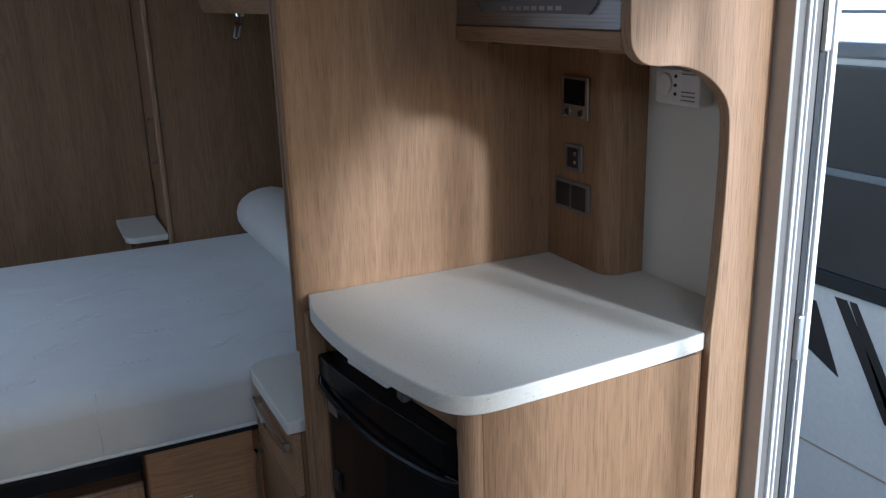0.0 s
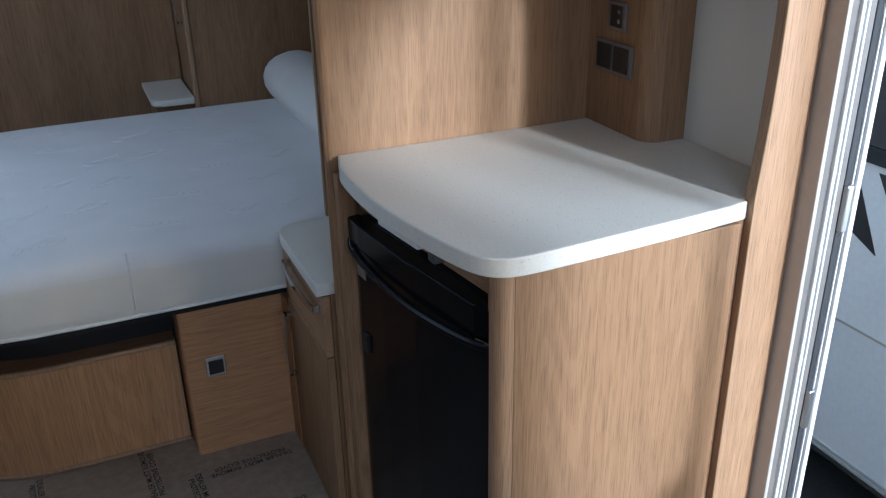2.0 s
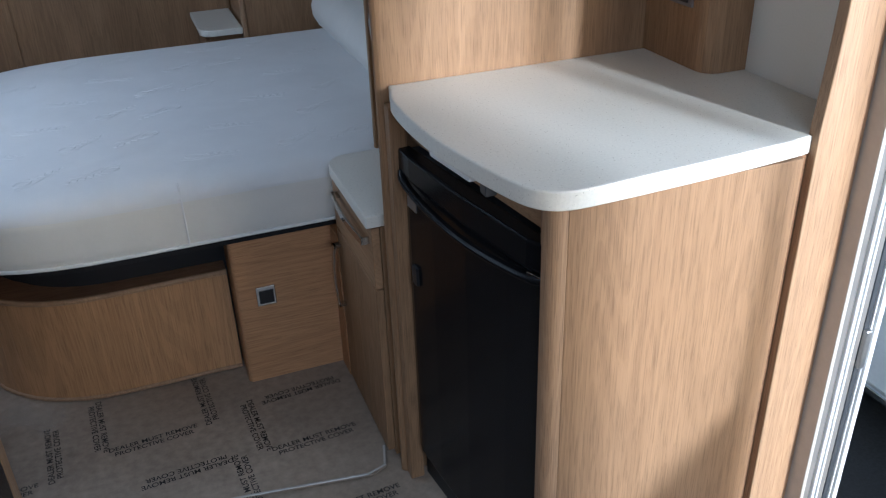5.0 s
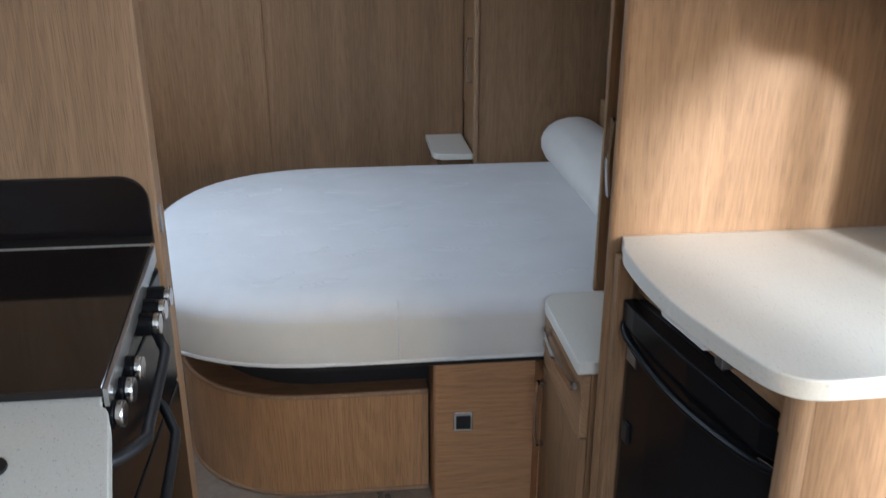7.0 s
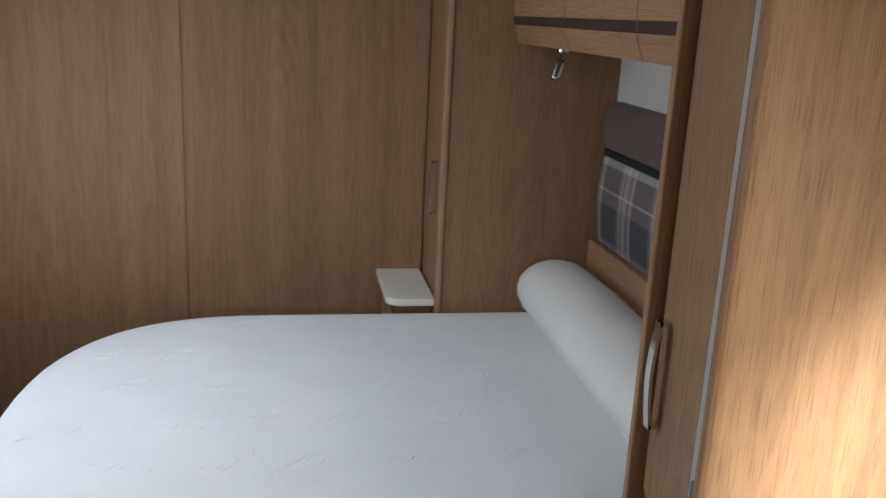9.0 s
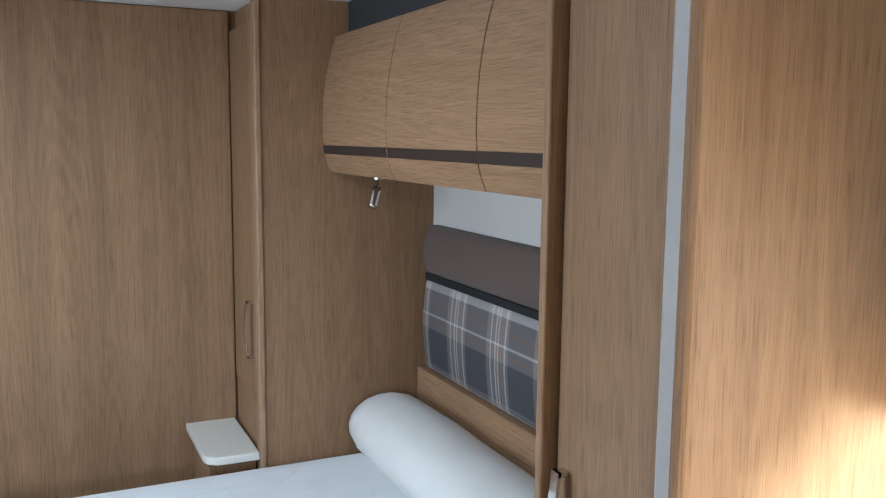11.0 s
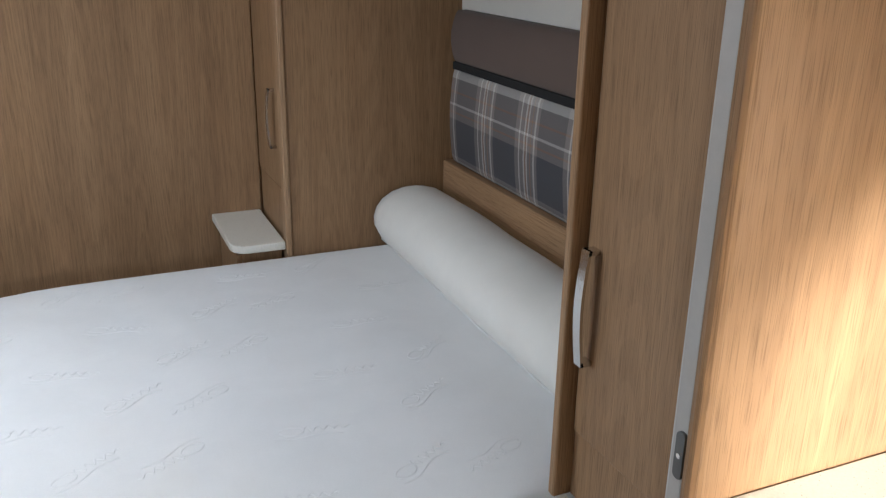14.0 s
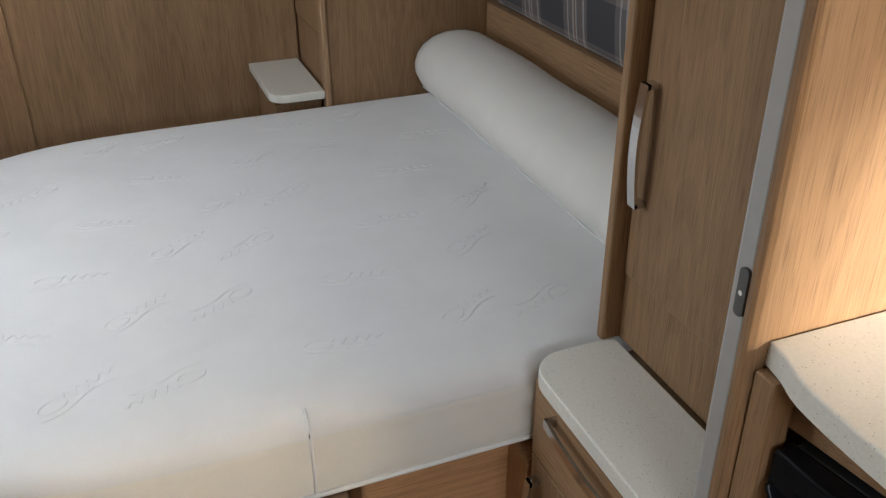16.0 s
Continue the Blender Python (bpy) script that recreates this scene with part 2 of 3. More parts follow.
def tube(points, r, sides=10, flat=1.0):
    """A round or flattened rod along a line of points."""
    bm = bmesh.new()
    pts = [Vector(p) for p in points]
    rings, up = [], Vector((0, 0, 1))
    for i, p in enumerate(pts):
        d = (pts[min(i + 1, len(pts) - 1)] - pts[max(i - 1, 0)]).normalized()
        side = d.cross(up if abs(d.z) < 0.95 else Vector((0, 1, 0))).normalized()
        over = side.cross(d)
        rings.append([bm.verts.new(p + side * math.cos(a) * r + over * math.sin(a) * r * flat)
                      for a in (2 * math.pi * k / sides for k in range(sides))])
    for a, b in zip(rings, rings[1:]):
        for k in range(sides):
            bm.faces.new((a[k], a[(k + 1) % sides], b[(k + 1) % sides], b[k]))
    bm.faces.new(rings[0][::-1])
    bm.faces.new(rings[-1])
    bmesh.ops.recalc_face_normals(bm, faces=bm.faces[:])
    return bm


def disc(centre, axis, r, depth, sides=24, bev=0.001):
    c = Vector(centre)
    ring = [(math.cos(2 * math.pi * k / sides) * r, math.sin(2 * math.pi * k / sides) * r) for k in range(sides)]
    off = {"x": (c.y, c.z, c.x), "y": (c.x, c.z, c.y), "z": (c.x, c.y, c.z)}[axis]
    return prism([(u + off[0], v + off[1]) for u, v in ring], axis, off[2] - depth / 2, off[2] + depth / 2, bev)


def spline(points, n=4, closed=False):
    """A smooth line through the points, n steps to each stretch."""
    pts = [Vector(p) for p in points]
    out = []
    for i in range(len(pts) - 1):
        a, b, c, d = pts[max(i - 1, 0)], pts[i], pts[i + 1], pts[min(i + 2, len(pts) - 1)]
        for k in range(n):
            t = k / n
            out.append(tuple(0.5 * (2 * b + (c - a) * t + (2 * a - 5 * b + 4 * c - d) * t * t + (3 * b - a - 3 * c + d) * t ** 3)))
    return out + [tuple(pts[-1])]


def rounded(x0, x1, y0, y1, r, steps=6):
    """A rectangle whose corners (x0y0, x1y0, x1y1, x0y1) have the radii r."""
    out = []
    for cx, cy, sx, sy, rad, a0 in ((x0, y0, 1, 1, r[0], 180), (x1, y0, -1, 1, r[1], 270), (x1, y1, -1, -1, r[2], 0), (x0, y1, 1, -1, r[3], 90)):
        if rad <= 0:
            out.append((cx, cy))
            continue
        for k in range(steps + 1):
            a = radians(a0 + 90 * k / steps)
            out.append((cx + sx * rad + math.cos(a) * rad, cy + sy * rad + math.sin(a) * rad))
    return out


def inset(points, d):
    """The closed outline moved inwards by d (outline runs anticlockwise)."""
    out, n = [], len(points)
    for i in range(n):
        p, a, b = Vector(points[i]), Vector(points[i - 1]), Vector(points[(i + 1) % n])
        t = ((p - a).normalized() + (b - p).normalized()).normalized()
        out.append((p.x - t.y * d, p.y + t.x * d))
    return out


def cushion(points, rings):
    """A soft slab over an outline: rings of (inset, height) from the bottom up."""
    bm = bmesh.new()
    loops = [[bm.verts.new((x, y, z)) for x, y in inset(points, d)] for d, z in rings]
    n = len(points)
    for a, b in zip(loops, loops[1:]):
        for k in range(n):
            bm.faces.new((a[k], a[(k + 1) % n], b[(k + 1) % n], b[k]))
    bm.faces.new(loops[0][::-1])
    bm.faces.new(loops[-1])
    bmesh.ops.recalc_face_normals(bm, faces=bm.faces[:])
    return bm


def bow_handle(parent, a, b, out, w=0.016, name="handle", label="curved chrome bow handle"):
    """A bowed strap handle from a to b that stands out from its door."""
    a, b, out = Vector(a), Vector(b), Vector(out)
    along = (b - a).normalized()
    side = along.cross(out).normalized() * w / 2
    bm = bmesh.new()
    t = out.normalized() * 0.005
    prof = []
    for k in range(13):
        s = k / 12
        prof.append(a.lerp(b, s) + out * (0.72 + 0.28 * math.sin(math.pi * s)))
    rows = []
    for p in prof:
        rows.append([bm.verts.new(p + side), bm.verts.new(p - side), bm.verts.new(p - side - t), bm.verts.new(p + side - t)])
    for r, q in zip(rows, rows[1:]):
        for k in range(4):
            bm.faces.new((r[k], r[(k + 1) % 4], q[(k + 1) % 4], q[k]))
    bm.faces.new(rows[0][::-1])
    bm.faces.new(rows[-1])
    for e, s in ((prof[0], 1), (prof[-1], -1)):
        foot = a if s > 0 else b
        l = along * 0.007 * s
        vs = [bm.verts.new(v) for v in (e + side, e - side, e - side + l, e + side + l, foot + side, foot - side, foot - side + l, foot + side + l)]
        for f in ((0, 1, 2, 3), (4, 5, 6, 7), (0, 1, 5, 4), (1, 2, 6, 5), (2, 3, 7, 6), (3, 0, 4, 7)):
            bm.faces.new([vs[i] for i in f])
    bmesh.ops.recalc_face_normals(bm, faces=bm.faces[:])
    return part(name, bm, CHROME, parent, label)


def structure(name, bm, mat, label, category="", smooth=False):
    return tagged(part(name, bm, mat, None, "", smooth), label, category or name.split("_")[0], kind="structure")


# ---- the caravan's shell ----
XR, XL, YF, YB, ZC = 0.62, -1.60, -4.20, 2.022, 1.885
structure("floor", box(XL, XR + 0.05, YF, YB + 0.05, -0.06, -0.004, 0), PAPER, "brown caravan floor under protective paper", "floor")
ceil = bmesh.new()
# ceiling openings made for the two added fill lamps
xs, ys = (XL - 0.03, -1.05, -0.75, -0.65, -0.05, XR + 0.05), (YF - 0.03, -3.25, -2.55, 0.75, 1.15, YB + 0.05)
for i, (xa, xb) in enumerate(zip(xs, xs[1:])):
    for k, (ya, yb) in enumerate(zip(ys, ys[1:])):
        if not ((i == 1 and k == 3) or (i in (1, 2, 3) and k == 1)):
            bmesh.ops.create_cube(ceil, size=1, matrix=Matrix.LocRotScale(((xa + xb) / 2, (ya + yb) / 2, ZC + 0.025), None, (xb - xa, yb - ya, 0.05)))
# unseen covers that keep the sun from falling through the lamp openings
structure("rooflight_bedroom", box(-1.10, -0.70, 0.70, 1.20, ZC + 0.052, ZC + 0.07, 0.004), CEILING, "unseen white cover blocking the sun over a lamp opening", "rooflight")
structure("rooflight_lounge", box(-1.10, 0.0, -3.30, -2.50, ZC + 0.052, ZC + 0.07, 0.004), CEILING, "unseen white cover blocking the sun over a lamp opening", "rooflight")
structure("ceiling", ceil, CEILING, "plain white caravan ceiling board with added lamp openings", "ceiling")


def wall_x(name, x0, x1, y0, y1, holes, mat, label):
    """A wall across x with openings (y0, y1, z0, z1), as one mesh."""
    bm = bmesh.new()
    ys = sorted({y0, y1, *[h[0] for h in holes], *[h[1] for h in holes]})
    zs = sorted({-0.06, ZC, *[h[2] for h in holes], *[h[3] for h in holes]})
    for ya, yb in zip(ys, ys[1:]):
        for za, zb in zip(zs, zs[1:]):
            my, mz = (ya + yb) / 2, (za + zb) / 2
            if any(h[0] < my < h[1] and h[2] < mz < h[3] for h in holes):
                continue
            bmesh.ops.create_cube(bm, size=1, matrix=Matrix.LocRotScale(((x0 + x1) / 2, my, mz), None, (x1 - x0, yb - ya, zb - za)))
    return structure(name, bm, mat, label, "wall")


wall_x("wall_east", XR, XR + 0.035, YF, YB, [(-1.25, -0.53, -0.06, 1.80), (-2.5, -1.27, 0.62, 1.66)], WHITE_WALL, "pale side wall with doorway and window")
wall_x("wall_west", XL - 0.035, XL, YF, YB, [(0.42, 1.28, 1.0, 1.5)], WOOD, "pale side wall with window openings")
structure("wall_south", box(XL, XR, YF - 0.03, YF, -0.06, ZC, 0), WOOD, "oak-coloured front wall of the lounge", "wall")

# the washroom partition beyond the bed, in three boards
# back board in dark wood, painting the shade into the joints
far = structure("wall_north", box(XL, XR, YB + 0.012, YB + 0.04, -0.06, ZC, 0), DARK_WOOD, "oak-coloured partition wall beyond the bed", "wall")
for x0, x1, n in ((-0.797, -0.017, "panel"), (-1.396, -0.803, "sliding_door"), (XL, -1.406, "panel")):
    part(n, box(x0, x1, YB, YB + 0.013, 0.0, ZC - 0.003, 0.002), WOOD, far)
part("lock", box(-1.393, -1.365, YB - 0.006, YB, 0.87, 0.90, 0.002), STEEL, far, "small square steel door lock")
part("switch", box(-1.565, -1.538, YB - 0.008, YB, 0.88, 0.94, 0.002), BLACK_MATT, far, "small dark wall switch")
part("cover_strip", box(-0.812, -0.790, YB - 0.006, YB, 0.0, ZC - 0.004, 0.002), WOOD, far)

# partitions either side of the way into the bedroom
p_r = structure("partition_east", prism([(XR, 0.0), (-0.010, 0.0), (-0.016, 0.0015), (-0.0205, 0.005), (-0.0225, 0.010), (-0.021, 0.017), (-0.015, 0.0235), (-0.003, 0.029), (XR, 0.036)], "z", 0.0, ZC, 0), WOOD, "oak-coloured partition beside the fridge unit", "wall", True)
p_r.data.polygons.foreach_set("use_smooth", [False] * len(p_r.data.polygons))
part("edge_strip", prism([(-0.003, 0.033), (-0.0045, 0.036), (-0.0045, 0.055), (-0.002, 0.060), (0.03, 0.060), (0.03, 0.0365)], "z", 0.0, ZC, 0), STRIP, p_r, "grey aluminium edge strip")
part("catch", prism(rounded(0.0335, 0.0475, 0.93, 0.985, (0.006,) * 4), "x", -0.0085, -0.0042, 0.0008), DARKSTEEL, p_r, "dark oval door catch")
part("screw", disc((-0.0080, 0.0405, 0.957), "x", 0.003, 0.002, 10, 0), CHROME, p_r)
p_l = structure("partition_west", prism(rounded(XL, -0.80, 0.0, 0.04, (0, 0.006, 0.006, 0)), "z", 0.0, ZC, 0), EDGE, "pale oak-coloured partition beside the cooker", "wall")
part("edge_board", box(-0.830, -0.8015, 0.0405, 0.052, 0.0, ZC, 0.002), EDGE, p_l)
part("strike_plate", prism(rounded(0.002, 0.014, 0.96, 1.01, (0.005,) * 4), "x", -0.802, -0.797, 0.0008), STEEL, p_l, "steel strike plate")

# ---- the protective paper on the floor ----
paper = structure("protective_cover", prism([(-1.30, 0.062), (-0.40, 0.066), (-0.09, 0.020), (-0.052, 0.036), (-0.030, 0.10), (-0.030, 0.5), (-0.30, 0.58), (-1.3, 1.0)], "z", -0.004, 0.0, 0.0008), PAPER, "brown printed protective floor paper taped down", "floor")
paper2 = structure("protective_cover_front", prism([(XL + 0.02, YF + 0.1), (XR - 0.02, YF + 0.1), (XR - 0.02, -0.02), (-0.06, 0.008), (-0.4, 0.05), (-1.3, 0.046), (XL + 0.02, 0.04)], "z", -0.004, -0.001, 0.0005), PAPER, "brown printed protective floor paper", "floor")
part("edge_fold", tube([(-1.28, 0.064, 0.001), (-0.40, 0.067, 0.002), (-0.1, 0.022, 0.004), (-0.056, 0.034, 0.006), (-0.038, 0.1, 0.003)], 0.0035, 8, 0.6), plain("clear_tape", (0.45, 0.42, 0.38), 0.25), paper, "shiny taped fold of the paper")

text = bpy.data.curves.new("printed_words", "FONT")
text.body = "DEALER MUST REMOVE\nPROTECTIVE COVER"
text.size, text.space_line, text.offset, text.align_x = 0.0205, 0.95, 0.0002, "CENTER"
text.materials.append(INK)


def words(x, y, turn, on):
    ob = new("printed_words", text)
    ob.location, ob.rotation_euler = (x, y, 0.0009), (0, 0, radians(turn))
    ob.parent = on
    return ob


for cx, cy in ((-0.555, 0.45), (-0.185, 0.30), (-0.925, 0.38), (-0.50, 0.10)):
    for dx, dy, turn in ((0, -0.105, 4), (0.01, 0.095, 184), (-0.125, 0.0, -86), (0.135, 0.005, 94)):
        x, y = cx + dx, cy + dy
        if 0.10 < y < 0.53 and x < -0.075 and not (x > -0.30 and y > 0.43) and y < 0.50 - max(0, -x - 0.75) * 0.2:
            words(x, y, turn, paper)
for cx, cy in ((-0.15, -0.05), (-0.52, -0.16), (-0.2, -0.35)):
    words(cx, cy, 4, paper2)

# ---- fridge unit with worktop ----
unit = thing("fridge_unit", (0.3, -0.27, 0), "oak-coloured kitchen unit around a built-in fridge", "cabinet")
part("side_panel", box(0.0895, 0.485, -0.5215, -0.496, 0.0, 0.894, 0.001), WOOD, unit)
part("corner_post", prism(rounded(0.062, 0.089, -0.522, -0.492, (0.020, 0.001, 0.004, 0.004), 8), "z", 0.0, 0.894, 0), EDGE, unit)
part("top_rail", prism([(0.030, -0.02), (0.046, -0.02), (0.112, -0.478), (0.096, -0.478)], "z", 0.822, 0.894, 0.001), WOOD_Y, unit)
part("corner_block", box(0.068, 0.092, -0.515, -0.478, 0.818, 0.894, 0.003), WOOD, unit)
part("back_post", box(-0.012, 0.02, -0.03, -0.002, 0.0, 0.894, 0.002), WOOD, unit)
part("plinth", prism([(0.03, -0.02), (0.05, -0.02), (0.11, -0.49), (0.09, -0.49)], "z", 0.0, 0.075, 0.001), BLACK_MATT, unit)

EDGE_LINE = [(0.0, -0.001), (-0.006, -0.03), (-0.017, -0.065), (-0.0215, -0.13), (-0.021, -0.20), (-0.0145, -0.285), (0.001, -0.375), (0.017, -0.445),
             (0.030, -0.488), (0.043, -0.512), (0.060, -0.527), (0.082, -0.535), (0.12, -0.537), (0.24, -0.532), (0.38, -0.524), (0.460, -0.5175), (0.502, -0.512)]
worktop = tagged(part("worktop", prism(spline(EDGE_LINE) + [(0.502, -0.5025), (XR - 0.001, -0.5025), (XR - 0.001, -0.001)], "z", 0.895, 0.925, 0.003), TOP), "pale speckled worktop with bowed edge", "worktop")
slide = thing("worktop_slide", (0.005, -0.31, 0.87), "white plastic slide under the worktop edge", "bracket")
part("cover", prism([(-0.012, -0.245), (0.012, -0.245), (0.024, -0.365), (0.006, -0.365)], "z", 0.881, 0.895, 0.003), WHITE, slide)
part("catch", box(0.016, 0.034, -0.405, -0.382, 0.872, 0.890, 0.002), DARKSTEEL, slide, "dark metal catch")

fridge = thing("fridge", (0.3, -0.26, 0.0), "black built-in fridge with gloss door", "fridge")
ANG = 0.1535


def fr(u, out=0.0):
    """A point of the fridge front: u metres from the partition, out from the door."""
    return (0.006 + u * math.sin(ANG) - out * math.cos(ANG), -0.036 - u * math.cos(ANG) - out * math.sin(ANG))


part("cabinet", prism([fr(0.005, -0.02), fr(0.455, -0.02), (0.50, -0.49), (0.50, -0.04)], "z", 0.08, 0.815, 0.002), BLACK_MATT, fridge)
door = part("door", prism([fr(0.0, -0.018), fr(0.0, -0.006), fr(0.02, 0.000), fr(0.12, 0.006), fr(0.24, 0.009), fr(0.36, 0.006), fr(0.45, 0.000), fr(0.465, -0.008), fr(0.465, -0.018)], "z", 0.10, 0.765, 0.004), BLACK, fridge)
part("control_panel", prism([fr(0.0, -0.018), fr(0.0, 0.006), fr(0.05, 0.012), fr(0.24, 0.018), fr(0.42, 0.012), fr(0.465, 0.0), fr(0.465, -0.018)], "z", 0.768, 0.818, 0.005), BLACK, fridge)
part("handle", tube(spline([(*fr(u, o), z) for u, o, z in ((0.004, 0.002, 0.772), (0.02, 0.010, 0.762), (0.06, 0.015, 0.754), (0.14, 0.021, 0.747), (0.24, 0.024, 0.744), (0.33, 0.021, 0.747), (0.41, 0.014, 0.753), (0.45, 0.006, 0.758), (0.46, -0.002, 0.766))]), 0.008, 12, 0.9), BLACK, fridge, "long bowed gloss handle", True)
# pale reflection in the gloss door, modelled as a steel patch
part("reflection_patch", prism([fr(0.018, -0.001), fr(0.018, 0.0018), fr(0.055, 0.0042), fr(0.055, 0.001)], "z", 0.705, 0.742, 0.0005), STEEL, door, "small silver patch standing in for a reflection")
part("door_catch", prism([fr(0.03, 0.0), fr(0.03, 0.006), fr(0.052, 0.008), fr(0.052, 0.0)], "z", 0.545, 0.585, 0.002), BLACK_MATT, door)
part("trim", prism([fr(0.4655, -0.018), fr(0.4655, -0.006), fr(0.4695, -0.006), fr(0.4695, -0.018)], "z", 0.10, 0.765, 0.001), SEAL, fridge)
part("hinge", prism([fr(0.425, 0.0), fr(0.425, 0.014), fr(0.462, 0.006), fr(0.462, -0.01)], "z", 0.757, 0.766, 0.001), CHROME, fridge)

# socket board and pale wall behind the worktop
structure("socket_board", prism([(0.533, -0.0005), (0.533, -0.172), (0.537, -0.189), (0.548, -0.201), (0.562, -0.206), (XR - 0.001, -0.2065), (XR - 0.001, -0.0005)], "z", 0.9255, 1.372, 0), WOOD, "rounded oak-coloured board with sockets", "panel")

ctrl = thing("control_display", (0.53, -0.1, 1.26), "silver control display with dark screen and two knobs", "control panel")
plate = part("plate", box(0.5262, 0.5332, -0.143, -0.056, 1.220, 1.301, 0.002), STEEL, ctrl)
part("screen", box(0.5245, 0.5265, -0.134, -0.066, 1.247, 1.295, 0.0008), BLACK, plate, "dark screen")
for y in (-0.078, -0.124):
    part("knob", disc((0.5245, y, 1.233), "x", 0.006, 0.006, 16), BLACK_MATT, plate)
    part("ring", disc((0.5258, y, 1.233), "x", 0.0085, 0.002, 16, 0.0005), CHROME, plate)
sock = thing("wall_socket", (0.53, -0.095, 1.14), "dark aerial socket in a grey plate", "socket")
plate = part("plate", box(0.5275, 0.5332, -0.124, -0.067, 1.117, 1.170, 0.002), plain("grey_plate", (0.16, 0.14, 0.13), 0.45), sock)
part("insert", box(0.5255, 0.528, -0.115, -0.078, 1.124, 1.163, 0.003), BLACK_MATT, plate)
for z in (1.136, 1.153):
    part("contact", disc((0.5248, -0.107, z), "x", 0.0042, 0.003, 12, 0.0005), CHROME, plate)
sw = thing("double_switch", (0.53, -0.09, 1.065), "double black rocker switch in a grey plate", "switch")
plate = part("plate", box(0.5275, 0.5332, -0.151, -0.032, 1.035, 1.096, 0.002), bpy.data.materials["grey_plate"], sw)
for y in (-0.087, -0.141):
    part("rocker", box(0.5245, 0.528, y, y + 0.046, 1.042, 1.089, 0.003), BLACK_MATT, plate)
alarm = thing("gas_alarm", (XR - 0.01, -0.29, 1.29), "white carbon monoxide alarm on the pale wall", "alarm")
body = part("body", box(XR - 0.034, XR - 0.001, -0.377, -0.262, 1.263, 1.325, 0.006), WHITE, alarm)
part("sounder", disc((XR - 0.035, -0.290, 1.298), "x", 0.019, 0.006, 24, 0.002), WHITE, body)
for z in (1.282, 1.297, 1.312):
    part("indicator", disc((XR - 0.0345, -0.317, z), "x", 0.003, 0.002, 10, 0), BLACK_MATT, body)
for z in (1.272, 1.279, 1.286, 1.316, 1.322):
    part("print_bar", box(XR - 0.0346, XR - 0.0338, -0.366, -0.332, z, z + 0.002, 0), bpy.data.materials["grey_plate"], body)

# shaped end panel by the door, oven housing over the worktop
ARCH = [(0.502, 0.0)] + spline([(0.5025, 0.93), (0.511, 1.065), (0.514, 1.193), (0.512, 1.265), (0.506, 1.291), (0.496, 1.307), (0.482, 1.321), (0.465, 1.333), (0.445, 1.343),
        (0.421, 1.350), (0.399, 1.3525), (0.374, 1.3535), (0.354, 1.357), (0.340, 1.365), (0.330, 1.377), (0.325, 1.392), (0.323, 1.425)]) + [(0.323, ZC), (0.590, ZC), (0.590, 0.0)]
end = thing("end_panel", (0.54, -0.53, 0), "tall oak-coloured end panel with a curved cut-out", "panel")
part("board", prism(ARCH, "y", -0.525, -0.503, 0.002), EDGE, end)
part("upright", box(0.4855, 0.5015, -0.510, -0.492, 0.0, 0.894, 0.001), DARK_WOOD, end)
housing = thing("oven_housing", (0.46, -0.26, 1.4), "oak-coloured overhead housing for a small oven", "cabinet")
part("base", box(0.3405, XR - 0.001, -0.5025, -0.0005, 1.374, 1.394, 0.002), WOOD_Y, housing)
part("lip", box(0.3235, 0.340, -0.5025, -0.0005, 1.376, 1.402, 0.002), WOOD_Y, housing)
part("under_rail", box(0.50, 0.515, -0.5025, -0.21, 1.352, 1.374, 0.002), WOOD_Y, housing)
oven = thing("microwave_oven", (0.45, -0.26, 1.4), "black microwave oven behind a ribbed silver trim", "oven")
part("case", box(0.36, 0.60, -0.50, -0.02, 1.4, 1.72, 0.003), BLACK_MATT, oven)
trim = part("trim_panel", box(0.328, 0.36, -0.5025, -0.001, 1.4025, 1.47, 0.002), STEEL, oven, "ribbed brushed silver trim")
for k in range(11):
    part("rib", box(0.3255, 0.3282, -0.4995, -0.004, 1.4045 + k * 0.006, 1.4075 + k * 0.006, 0.0005), STEEL, trim)
part("name_plate", prism([(-0.085, 1.446), (-0.105, 1.428), (-0.43, 1.424), (-0.455, 1.446)], "x", 0.3222, 0.327, 0.001), bpy.data.materials["grey_plate"], trim, "dark plate with worn lettering")
for k in range(8):
    part("letter_bar", box(0.3213, 0.3225, -0.195 - k * 0.0235, -0.18 - k * 0.0235, 1.4300, 1.4365, 0.0003), STEEL, trim)
part("door", box(0.327, 0.36, -0.5025, -0.001, 1.4735, 1.70, 0.003), GLASS_BLACK, oven)
part("vent", disc((0.38, -0.06, 1.371), "z", 0.012, 0.006, 16), BLACK_MATT, housing)

# ---- doorway ----
jamb = tagged(thing("door_frame", (0.62, -0.55, 0), "grey and white aluminium entrance door frame", "door frame"), kind="structure")
for x0, x1, y, mat, n in ((0.5905, 0.5985, -0.560, GREY_FRAME, "lining"), (0.599, 0.6195, -0.553, CHANNEL, "channel"), (0.620, 0.6265, -0.559, WHITE, "bead"),
                          (0.6275, 0.631, -0.552, SEAL, "groove"), (0.6315, 0.6355, -0.559, WHITE, "bead"), (0.636, 0.653, -0.554, CHANNEL, "channel"),
                          (0.6535, 0.666, -0.555, SEAL, "seal"), (0.6665, 0.6695, -0.558, WHITE, "bead"), (0.670, 0.6755, -0.553, SEAL, "groove"), (0.676, 0.686, -0.559, WHITE, "outer_bead")):
    part(n, box(x0, x1, y, -0.503, -0.05, 1.82, 0.0015), mat, jamb)
